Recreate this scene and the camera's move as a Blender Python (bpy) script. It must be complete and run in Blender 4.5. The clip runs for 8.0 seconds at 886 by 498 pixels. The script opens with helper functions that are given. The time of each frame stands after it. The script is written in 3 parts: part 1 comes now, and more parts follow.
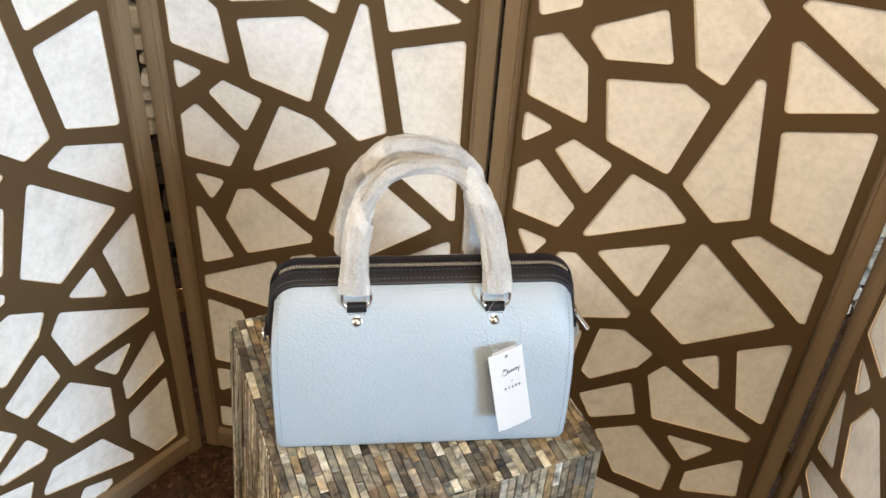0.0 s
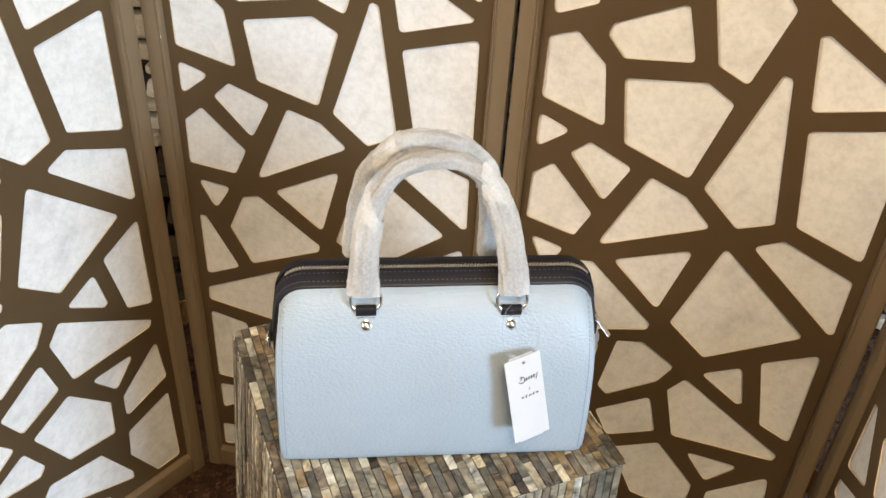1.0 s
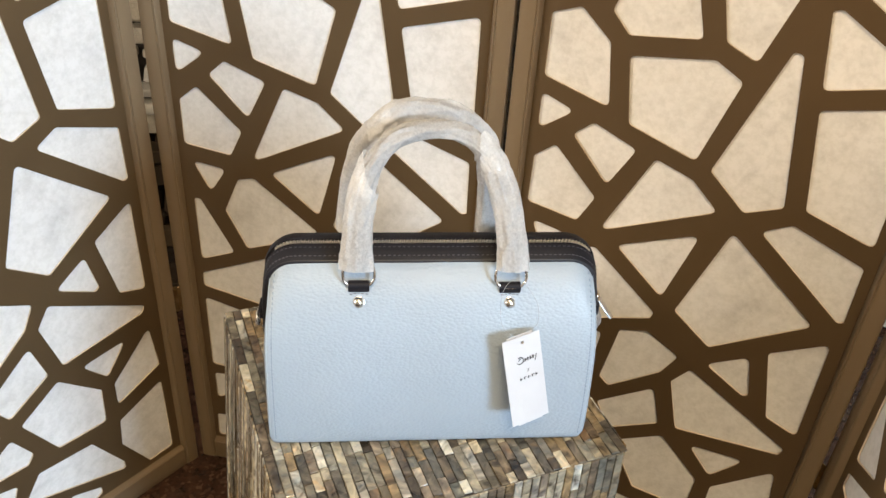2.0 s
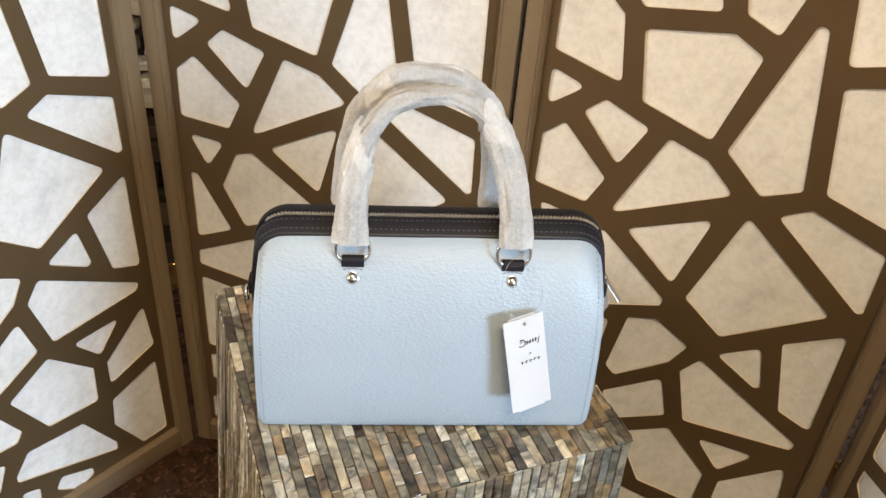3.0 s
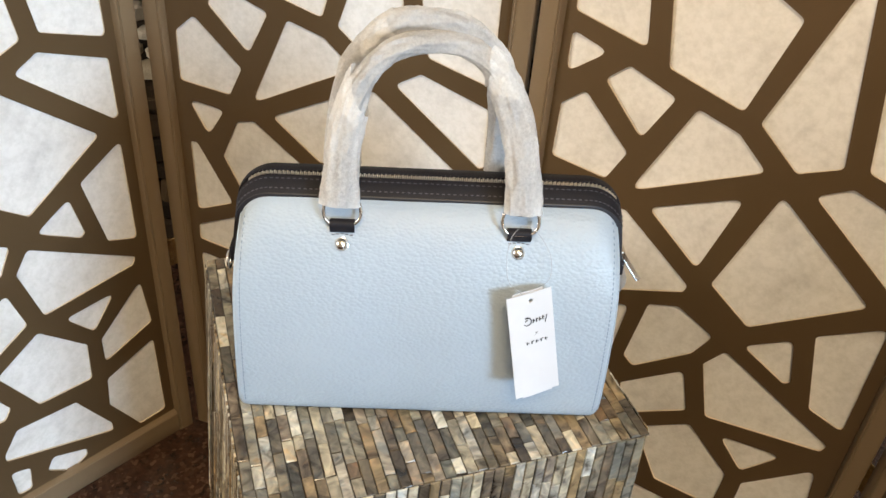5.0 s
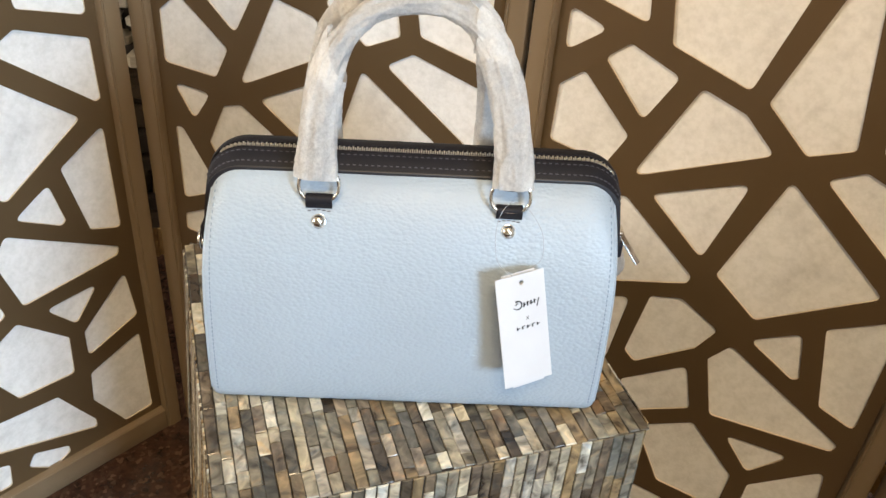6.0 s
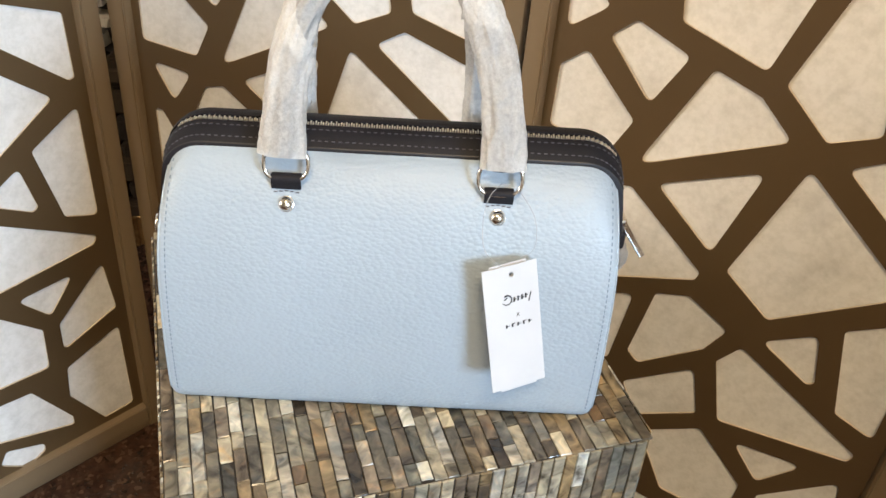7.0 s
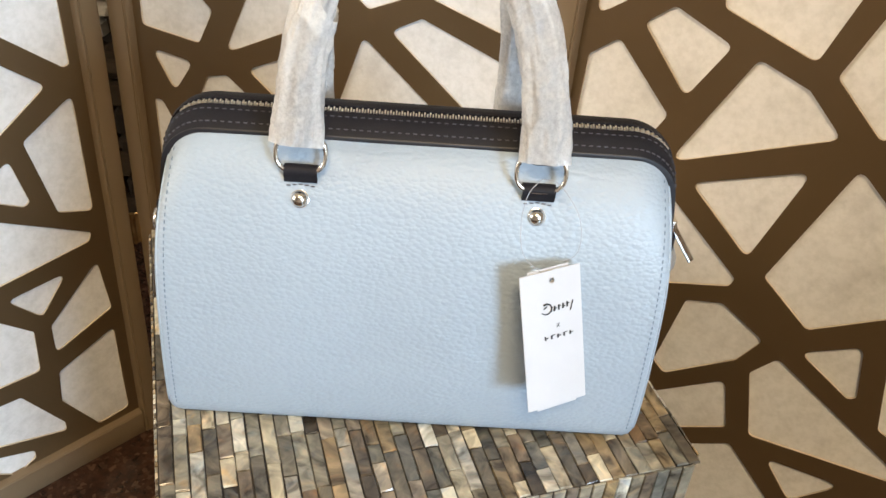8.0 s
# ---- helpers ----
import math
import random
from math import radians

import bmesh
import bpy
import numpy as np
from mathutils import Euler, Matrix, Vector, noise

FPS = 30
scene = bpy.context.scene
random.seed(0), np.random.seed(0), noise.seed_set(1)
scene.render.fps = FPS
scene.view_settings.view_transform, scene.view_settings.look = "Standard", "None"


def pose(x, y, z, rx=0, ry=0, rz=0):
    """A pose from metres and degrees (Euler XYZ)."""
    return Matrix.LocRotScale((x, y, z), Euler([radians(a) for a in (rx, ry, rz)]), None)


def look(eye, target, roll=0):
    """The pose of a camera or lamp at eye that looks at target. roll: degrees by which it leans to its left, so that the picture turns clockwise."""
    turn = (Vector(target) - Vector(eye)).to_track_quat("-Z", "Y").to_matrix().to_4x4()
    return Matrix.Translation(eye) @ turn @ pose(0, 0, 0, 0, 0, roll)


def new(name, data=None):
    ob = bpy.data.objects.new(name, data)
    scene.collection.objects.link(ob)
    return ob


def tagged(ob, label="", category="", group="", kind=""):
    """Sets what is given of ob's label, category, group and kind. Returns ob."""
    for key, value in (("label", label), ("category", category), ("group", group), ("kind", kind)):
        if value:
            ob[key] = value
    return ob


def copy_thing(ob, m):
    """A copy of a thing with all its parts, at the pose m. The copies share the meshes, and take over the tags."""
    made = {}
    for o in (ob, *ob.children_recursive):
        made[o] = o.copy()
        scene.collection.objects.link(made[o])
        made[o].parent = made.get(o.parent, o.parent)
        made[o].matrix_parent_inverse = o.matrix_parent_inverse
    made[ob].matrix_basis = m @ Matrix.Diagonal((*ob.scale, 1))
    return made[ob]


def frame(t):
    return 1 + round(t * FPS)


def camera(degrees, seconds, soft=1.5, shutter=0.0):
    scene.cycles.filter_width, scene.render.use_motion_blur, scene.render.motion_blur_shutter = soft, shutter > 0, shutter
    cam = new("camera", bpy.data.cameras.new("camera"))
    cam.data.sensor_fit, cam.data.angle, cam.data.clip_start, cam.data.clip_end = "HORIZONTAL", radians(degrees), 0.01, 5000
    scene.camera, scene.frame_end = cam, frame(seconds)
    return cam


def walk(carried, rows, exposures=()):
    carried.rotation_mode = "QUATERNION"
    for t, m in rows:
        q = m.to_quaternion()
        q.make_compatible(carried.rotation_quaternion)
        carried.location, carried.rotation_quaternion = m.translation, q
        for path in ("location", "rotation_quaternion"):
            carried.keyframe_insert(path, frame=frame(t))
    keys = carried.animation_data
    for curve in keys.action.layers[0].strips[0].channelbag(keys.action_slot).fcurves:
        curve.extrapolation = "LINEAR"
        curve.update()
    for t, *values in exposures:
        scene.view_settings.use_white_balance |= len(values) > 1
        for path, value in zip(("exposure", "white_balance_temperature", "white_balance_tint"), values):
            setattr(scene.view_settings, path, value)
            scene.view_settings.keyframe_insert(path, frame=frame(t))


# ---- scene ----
# camera: a slow push-in towards a handbag on a small table
cam = camera(54.33, 8.0)
ROWS = [
    (0, 0.0000, 0.0000, 1.0883, 53.822, -2.987, -0.000),
    (0.5, -0.0011, 0.0103, 1.0667, 54.632, -2.824, 0.250),
    (1, -0.0033, 0.0160, 1.0525, 55.503, -2.798, 0.434),
    (1.5, -0.0014, 0.0188, 1.0369, 55.870, -2.905, 0.605),
    (3, 0.0112, 0.0466, 0.9928, 55.076, -3.742, 2.083),
    (3.5, 0.0087, 0.0617, 0.9811, 54.649, -3.906, 2.886),
    (4, 0.0142, 0.0711, 0.9694, 54.491, -3.951, 3.537),
    (4.5, 0.0228, 0.0768, 0.9598, 54.500, -3.937, 3.945),
    (6, 0.0424, 0.1058, 0.9133, 54.905, -3.914, 4.684),
    (6.5, 0.0515, 0.1231, 0.8978, 54.845, -4.003, 4.994),
    (7, 0.0541, 0.1465, 0.8801, 54.690, -4.201, 5.348),
    (7.5, 0.0474, 0.1669, 0.8639, 54.612, -4.475, 5.538),
    (8, 0.0367, 0.1847, 0.8517, 54.708, -4.720, 5.584),
]
walk(cam, [(t, pose(x, y, z, rx, ry, rz)) for t, x, y, z, rx, ry, rz in ROWS])

# ---- world and light ----
FLOOR = 0.018      # height of the stone floor
TOP = 0.5          # height of the table top

world = bpy.data.worlds.new("world")
scene.world = world
world.use_nodes = True
sky = world.node_tree.nodes.new("ShaderNodeTexSky")
sky.sky_type, sky.sun_disc = "NISHITA", False
sky.sun_elevation, sky.sun_rotation = radians(40), radians(120)
world.node_tree.links.new(sky.outputs[0], world.node_tree.nodes["Background"].inputs[0])
world.node_tree.nodes["Background"].inputs[1].default_value = 0.1


def area_lamp(name, m, sx, sy, watts, colour):
    data = bpy.data.lights.new(name, "AREA")
    data.shape, data.size, data.size_y, data.energy, data.color = "RECTANGLE", sx, sy, watts, colour
    ob = new(name, data)
    ob.matrix_world = m
    return ob


# cool daylight through the south window, a little through the west one, and the warm ceiling lamp
area_lamp("window_daylight_south", look((2.55, -3.14, 1.85), (-0.05, 0.65, 0.5)), 1.0, 1.1, 229, (0.57, 0.765, 1.0))
area_lamp("window_daylight_west", look((-2.54, -0.55, 1.45), (0.4, 0.6, 0.4)), 0.9, 1.2, 46, (1.0, 0.87, 0.72))
area_lamp("ceiling_lamp_light", pose(0.15, -0.85, 2.33, 0, 0, 0), 0.6, 0.6, 50, (1.0, 0.745, 0.44))
scene.view_settings.exposure = 0.0


# ---- materials ----
def material(name):
    m = bpy.data.materials.new(name)
    m.use_nodes = True
    nt = m.node_tree
    b = nt.nodes["Principled BSDF"]

    def node(kind, **values):
        n = nt.nodes.new(kind)
        for key, v in values.items():
            n.inputs[key].default_value = v
        return n

    return m, nt, b, node, nt.links.new


def coords(nt, node, link, scale=(1, 1, 1), space="Object"):
    tc = node("ShaderNodeTexCoord")
    mp = node("ShaderNodeMapping")
    mp.inputs["Scale"].default_value = scale
    link(tc.outputs[space], mp.inputs["Vector"])
    return mp.outputs[0]


def ramp(node, link, value, *stops):
    r = node("ShaderNodeValToRGB")
    e = r.color_ramp.elements
    while len(e) < len(stops):
        e.new(0.5)
    for el, (p, c) in zip(e, stops):
        el.position, el.color = p, (*c, 1)
    link(value, r.inputs[0])
    return r.outputs[0]


def noise_tex(node, link, vec, scale, detail=4, rough=0.55):
    n = node("ShaderNodeTexNoise", Scale=scale, Detail=detail, Roughness=rough)
    link(vec, n.inputs["Vector"])
    return n.outputs["Fac"]


def bump(node, link, b, height, strength, distance):
    n = node("ShaderNodeBump", Strength=strength, Distance=distance)
    link(height, n.inputs["Height"])
    link(n.outputs[0], b.inputs["Normal"])


def simple(name, lo, hi, scale, rough=0.5, metal=0.0, bump_mm=0.0, bump_scale=None, stretch=(1, 1, 1), space="Object"):
    """A surface whose colour wanders between two tones, with fine relief."""
    m, nt, b, node, link = material(name)
    v = coords(nt, node, link, stretch, space)
    f = noise_tex(node, link, v, scale)
    link(ramp(node, link, f, (0.3, lo), (0.7, hi)), b.inputs["Base Color"])
    b.inputs["Roughness"].default_value, b.inputs["Metallic"].default_value = rough, metal
    if bump_mm:
        bump(node, link, b, noise_tex(node, link, v, bump_scale or scale * 6, 3), 0.6, bump_mm / 1000)
    return m


BRONZE = simple("bronze_paint", (0.116, 0.075, 0.036), (0.140, 0.091, 0.044), 5, 0.40, 0.35, 0.10, 700)
FRAME_BRONZE = simple("bronze_frame_paint", (0.205, 0.146, 0.086), (0.235, 0.170, 0.101), 4, 0.34, 0.15, 0.08, 500, (1, 1, 0.3))
# pale tone for the cut walls: the light caught on their edges, as colour
CUT_EDGE_GLINT = simple("cut_edge_glint", (0.58, 0.48, 0.36), (0.66, 0.56, 0.44), 60, 0.7)
BRASS = simple("aged_brass", (0.30, 0.20, 0.09), (0.50, 0.35, 0.17), 90, 0.35, 1.0)
STEEL = simple("polished_nickel", (0.72, 0.69, 0.64), (0.85, 0.82, 0.77), 60, 0.14, 1.0)
TEETH = simple("pale_gold_teeth", (0.80, 0.73, 0.62), (0.93, 0.88, 0.78), 300, 0.36, 0.85)
DARK_LEATHER = simple("graphite_leather", (0.0085, 0.0080, 0.0105), (0.0130, 0.0120, 0.0155), 25, 0.58, 0, 0.22, 900)
DARK_LEATHER.node_tree.nodes["Principled BSDF"].inputs["Specular IOR Level"].default_value = 0.2
BLACK_EDGE = simple("black_edge_paint", (0.008, 0.008, 0.010), (0.014, 0.013, 0.016), 50, 0.45)
TAPE = simple("black_zip_tape", (0.012, 0.011, 0.013), (0.022, 0.020, 0.023), 400, 0.8)
THREAD_BLUE = simple("blue_grey_thread", (0.12, 0.16, 0.20), (0.18, 0.23, 0.28), 200, 0.7)
THREAD_GREY = simple("grey_thread", (0.045, 0.042, 0.048), (0.075, 0.07, 0.078), 200, 0.7)
CARD = simple("white_card", (0.52, 0.525, 0.54), (0.55, 0.555, 0.57), 30, 0.55, 0, 0.03, 900)
INK = simple("black_ink", (0.012, 0.012, 0.014), (0.02, 0.02, 0.022), 80, 0.6)
# grout, made near-black so its colour carries the shade between the tiles
GROUT = simple("shaded_grout", (0.010, 0.008, 0.006), (0.024, 0.018, 0.013), 120, 0.75, 0, 0.3, 900)
PLASTER = simple("warm_plaster", (0.52, 0.46, 0.38), (0.58, 0.52, 0.44), 2.5, 0.85, 0, 0.4, 160)
CEILING = simple("ceiling_paint", (0.70, 0.62, 0.50), (0.75, 0.67, 0.55), 2, 0.9)
MORTAR = simple("dark_mortar", (0.014, 0.010, 0.007), (0.034, 0.025, 0.017), 40, 0.95, 0, 1.5, 150)
WHITE_PAINT = simple("white_window_paint", (0.74, 0.73, 0.70), (0.80, 0.79, 0.76), 6, 0.5)


def parchment():
    """Fibrous cream paper with fine grey mottling."""
    m, nt, b, node, link = material("parchment")
    v = coords(nt, node, link)
    big = noise_tex(node, link, v, 16, 5, 0.65)
    fine = noise_tex(node, link, v, 130, 4, 0.7)
    mix = node("ShaderNodeMix")
    mix.data_type = "RGBA"
    mix.blend_type = "MULTIPLY"
    mix.inputs[0].default_value = 1.0
    link(ramp(node, link, big, (0.28, (0.69, 0.675, 0.645)), (0.48, (0.84, 0.825, 0.795)), (0.72, (0.88, 0.865, 0.835))), mix.inputs[6])
    link(ramp(node, link, fine, (0.3, (0.865, 0.865, 0.85)), (0.6, (1, 1, 1))), mix.inputs[7])
    link(mix.outputs[2], b.inputs["Base Color"])
    b.inputs["Roughness"].default_value = 0.75
    bump(node, link, b, fine, 0.4, 0.0003)
    through_light = node("ShaderNodeBsdfTranslucent")
    link(mix.outputs[2], through_light.inputs[0])
    both = node("ShaderNodeMixShader")
    both.inputs[0].default_value = 0.10
    link(b.outputs[0], both.inputs[1])
    link(through_light.outputs[0], both.inputs[2])
    link(both.outputs[0], nt.nodes["Material Output"].inputs["Surface"])
    return m


PARCHMENT = parchment()


def pebbled_leather():
    """Pale blue leather with a small pebble grain drawn out sideways, partly smoothed."""
    m, nt, b, node, link = material("pale_blue_leather")
    v = coords(nt, node, link, (0.72, 1, 1.12))
    warp = node("ShaderNodeTexNoise", Scale=140.0, Detail=2.0)
    link(v, warp.inputs["Vector"])
    add = node("ShaderNodeMix")
    add.data_type = "RGBA"
    add.blend_type = "LINEAR_LIGHT"
    add.inputs[0].default_value = 0.0006
    link(v, add.inputs[6])
    link(warp.outputs["Color"], add.inputs[7])
    cell = node("ShaderNodeTexVoronoi", Scale=480.0)
    cell.feature = "SMOOTH_F1"
    cell.inputs["Smoothness"].default_value = 0.12
    link(add.outputs[2], cell.inputs["Vector"])
    soft = noise_tex(node, link, v, 28, 3)
    tone = noise_tex(node, link, v, 9, 3)
    link(ramp(node, link, tone, (0.3, (0.298, 0.358, 0.415)), (0.7, (0.326, 0.388, 0.445))), b.inputs["Base Color"])
    mul = node("ShaderNodeMath")
    mul.operation = "MULTIPLY"
    inv = node("ShaderNodeMath")
    inv.operation = "SUBTRACT"
    inv.inputs[0].default_value = 1.0
    link(cell.outputs["Distance"], inv.inputs[1])
    link(inv.outputs[0], mul.inputs[0])
    link(ramp(node, link, soft, (0.3, (0.75, 0.75, 0.75)), (0.62, (1, 1, 1))), mul.inputs[1])
    bump(node, link, b, mul.outputs[0], 0.48, 0.0008)
    b.inputs["Roughness"].default_value = 0.43
    return m


BLUE = pebbled_leather()


def nacre(name, source):
    """Polished shell: each piece its own tone, with swirls inside it."""
    m, nt, b, node, link = material(name)
    if source == "object":
        rnd = node("ShaderNodeObjectInfo").outputs["Random"]
    else:
        rnd = node("ShaderNodeNewGeometry").outputs["Random Per Island"]
    tc = node("ShaderNodeTexCoord")
    shift = node("ShaderNodeVectorMath")
    shift.operation = "ADD"
    scale = node("ShaderNodeVectorMath")
    scale.operation = "SCALE"
    scale.inputs["Scale"].default_value = 40.0
    comb = node("ShaderNodeCombineXYZ")
    for i in range(3):
        link(rnd, comb.inputs[i])
    link(comb.outputs[0], scale.inputs[0])
    geo = node("ShaderNodeNewGeometry")
    link(geo.outputs["Position"], shift.inputs[0])
    link(scale.outputs[0], shift.inputs[1])
    swirl = node("ShaderNodeTexNoise", Scale=55.0, Detail=4.0, Distortion=1.6)
    link(shift.outputs[0], swirl.inputs["Vector"])
    tone = ramp(node, link, rnd, (0.0, (0.040, 0.030, 0.021)), (0.10, (0.125, 0.104, 0.082)), (0.20, (0.25, 0.185, 0.105)),
                (0.32, (0.070, 0.070, 0.063)), (0.42, (0.50, 0.45, 0.35)), (0.52, (0.135, 0.145, 0.136)), (0.62, (0.11, 0.071, 0.041)),
                (0.74, (0.58, 0.58, 0.54)), (0.84, (0.055, 0.043, 0.030)), (0.92, (0.25, 0.235, 0.195)), (1.0, (0.085, 0.085, 0.082)))
    mix = node("ShaderNodeMix")
    mix.data_type = "RGBA"
    mix.blend_type = "OVERLAY"
    mix.inputs[0].default_value = 0.95
    link(tone, mix.inputs[6])
    link(ramp(node, link, swirl.outputs["Fac"], (0.27, (0.07, 0.06, 0.05)), (0.46, (0.42, 0.41, 0.40)), (0.58, (0.62, 0.60, 0.57)), (0.72, (0.97, 0.92, 0.83))), mix.inputs[7])
    # patches of gold, moss and steel run through the shell
    hue = node("ShaderNodeTexNoise", Scale=38.0, Detail=3.0, Distortion=2.2)
    link(shift.outputs[0], hue.inputs["Vector"])
    tint = node("ShaderNodeMix")
    tint.data_type = "RGBA"
    tint.blend_type = "MULTIPLY"
    tint.inputs[0].default_value = 0.8
    link(mix.outputs[2], tint.inputs[6])
    link(ramp(node, link, hue.outputs["Fac"], (0.30, (0.62, 0.72, 0.80)), (0.44, (0.92, 0.90, 0.86)), (0.54, (0.86, 0.88, 0.80)), (0.62, (1.0, 0.94, 0.86)), (0.72, (1.25, 0.98, 0.66))), tint.inputs[7])
    link(tint.outputs[2], b.inputs["Base Color"])
    b.inputs["Roughness"].default_value = 0.27
    b.inputs["Coat Weight"].default_value = 0.25
    b.inputs["Coat Roughness"].default_value = 0.12
    bump(node, link, b, swirl.outputs["Fac"], 0.35, 0.0016)
    return m


NACRE = nacre("shell_piece", "object")
NACRE_JOINED = nacre("shell_pieces", "island")


def granite():
    m, nt, b, node, link = material("brown_granite")
    v = coords(nt, node, link)
    cell = node("ShaderNodeTexVoronoi", Scale=210.0)
    link(v, cell.inputs["Vector"])
    patch = noise_tex(node, link, v, 45, 6, 0.75)
    mix = node("ShaderNodeMix")
    mix.data_type = "RGBA"
    mix.inputs[0].default_value = 0.5
    sep = node("ShaderNodeSeparateColor")
    link(cell.outputs["Color"], sep.inputs[0])
    link(ramp(node, link, sep.outputs[0], (0.0, (0.014, 0.008, 0.006)), (0.45, (0.055, 0.024, 0.015)), (0.75, (0.028, 0.017, 0.013)), (1.0, (0.17, 0.095, 0.06))), mix.inputs[6])
    link(ramp(node, link, patch, (0.35, (0.012, 0.008, 0.006)), (0.55, (0.055, 0.027, 0.017)), (0.72, (0.12, 0.065, 0.042))), mix.inputs[7])
    link(mix.outputs[2], b.inputs["Base Color"])
    b.inputs["Roughness"].default_value = 0.2
    return m


GRANITE = granite()


def stone(name, joined, pale):
    """Rough stone, each piece its own tone: cream, or a brown-black that also stands in for shade."""
    m, nt, b, node, link = material(name)
    rnd = node("ShaderNodeNewGeometry").outputs["Random Per Island"] if joined else node("ShaderNodeObjectInfo").outputs["Random"]
    v = coords(nt, node, link)
    f = noise_tex(node, link, v, 30, 5)
    mix = node("ShaderNodeMix")
    mix.data_type = "RGBA"
    mix.blend_type = "MULTIPLY"
    mix.inputs[0].default_value = 1.0
    if pale:
        tones = ((0.0, (0.55, 0.47, 0.34)), (0.4, (0.68, 0.62, 0.50)), (0.7, (0.50, 0.47, 0.42)), (1.0, (0.62, 0.55, 0.42)))
    else:
        tones = ((0.0, (0.022, 0.015, 0.009)), (0.4, (0.075, 0.048, 0.022)), (0.7, (0.035, 0.022, 0.012)), (1.0, (0.016, 0.010, 0.006)))
    link(ramp(node, link, rnd, *tones), mix.inputs[6])
    link(ramp(node, link, f, (0.25, (0.6, 0.6, 0.6)), (0.65, (1, 1, 1))), mix.inputs[7])
    link(mix.outputs[2], b.inputs["Base Color"])
    b.inputs["Roughness"].default_value = 0.85
    b.inputs["Specular IOR Level"].default_value = 0.15
    bump(node, link, b, f, 0.6, 0.004)
    return m


STONE = stone("brown_shade_stone", False, False)
STONE_JOINED = stone("brown_shade_stones", True, False)
STONE_PALE = stone("cream_stone", False, True)
STONE_PALE_JOINED = stone("cream_stones", True, True)


def tissue():
    """Thin crinkled wrapping paper, partly see-through where it clings."""
    m, nt, b, node, link = material("white_tissue_paper")
    v = coords(nt, node, link)
    f = noise_tex(node, link, v, 24, 6, 0.72)
    fine = noise_tex(node, link, v, 520, 4, 0.8)
    b.inputs["Base Color"].default_value = (0.80, 0.79, 0.775, 1)
    b.inputs["Roughness"].default_value = 0.6
    tr = node("ShaderNodeBsdfTranslucent")
    tr.inputs[0].default_value = (0.88, 0.86, 0.82, 1)
    clear = node("ShaderNodeBsdfTransparent")
    mix1, mix2 = node("ShaderNodeMixShader"), node("ShaderNodeMixShader")
    mix1.inputs[0].default_value = 0.42
    link(b.outputs[0], mix1.inputs[1])
    link(tr.outputs[0], mix1.inputs[2])
    fac = node("ShaderNodeMath")
    fac.operation = "MULTIPLY"
    link(ramp(node, link, f, (0.34, (0.36, 0.36, 0.36)), (0.68, (0.54, 0.54, 0.54))), fac.inputs[0])
    link(ramp(node, link, fine, (0.34, (0.55, 0.55, 0.55)), (0.62, (1, 1, 1))), fac.inputs[1])
    link(fac.outputs[0], mix2.inputs[0])
    link(mix1.outputs[0], mix2.inputs[1])
    link(clear.outputs[0], mix2.inputs[2])
    link(mix2.outputs[0], nt.nodes["Material Output"].inputs["Surface"])
    # sharp creases across the sheet
    warp = node("ShaderNodeTexNoise", Scale=60.0, Detail=2.0)
    link(v, warp.inputs["Vector"])
    bend = node("ShaderNodeMix")
    bend.data_type = "RGBA"
    bend.blend_type = "LINEAR_LIGHT"
    bend.inputs[0].default_value = 0.006
    link(v, bend.inputs[6])
    link(warp.outputs["Color"], bend.inputs[7])
    crease = node("ShaderNodeTexVoronoi", Scale=95.0)
    crease.feature = "F1"
    crease.distance = "MANHATTAN"
    link(bend.outputs[2], crease.inputs["Vector"])
    total = node("ShaderNodeMath")
    total.operation = "ADD"
    link(f, total.inputs[0])
    link(crease.outputs["Distance"], total.inputs[1])
    bump(node, link, b, total.outputs[0], 0.8, 0.0018)
    mottle = noise_tex(node, link, v, 260, 5, 0.8)
    link(ramp(node, link, mottle, (0.32, (0.80, 0.795, 0.78)), (0.48, (0.90, 0.895, 0.88)), (0.70, (0.94, 0.935, 0.92))), b.inputs["Base Color"])
    return m


TISSUE = tissue()


def clear_plastic():
    m, nt, b, node, link = material("clear_plastic_thread")
    b.inputs["Base Color"].default_value = (0.92, 0.93, 0.94, 1)
    b.inputs["Roughness"].default_value = 0.2
    b.inputs["Transmission Weight"].default_value = 0.7
    return m


CLEAR = clear_plastic()


def window_glass():
    m, nt, b, node, link = material("window_glass")
    b.inputs["Roughness"].default_value = 0.02
    b.inputs["Transmission Weight"].default_value = 1.0
    return m


GLASS = window_glass()


# ---- mesh helpers ----
def mesh_of(name, bm, *mats):
    data = bpy.data.meshes.new(name)
    bm.normal_update()
    bm.to_mesh(data)
    bm.free()
    for m in mats:
        data.materials.append(m)
    return data


def part(name, bm, mat, parent=None, label="", smooth=False, m=None):
    data = mesh_of(name, bm, mat)
    if smooth:
        data.polygons.foreach_set("use_smooth", [True] * len(data.polygons))
        if smooth == "crisp":
            data.set_sharp_from_angle(angle=radians(34))
    ob = new(name, data)
    if parent:
        ob.parent = parent
    if m is not None:
        ob.matrix_local = m
    return tagged(ob, label)


def box(x0, y0, z0, x1, y1, z1, bevel=0.0, seg=2):
    bm = bmesh.new()
    bmesh.ops.create_cube(bm, size=1, matrix=Matrix.Translation(((x0 + x1) / 2, (y0 + y1) / 2, (z0 + z1) / 2)) @ Matrix.Diagonal((x1 - x0, y1 - y0, z1 - z0, 1)))
    if bevel:
        bmesh.ops.bevel(bm, geom=bm.edges[:], offset=bevel, segments=seg, affect="EDGES", profile=0.5)
    return bm


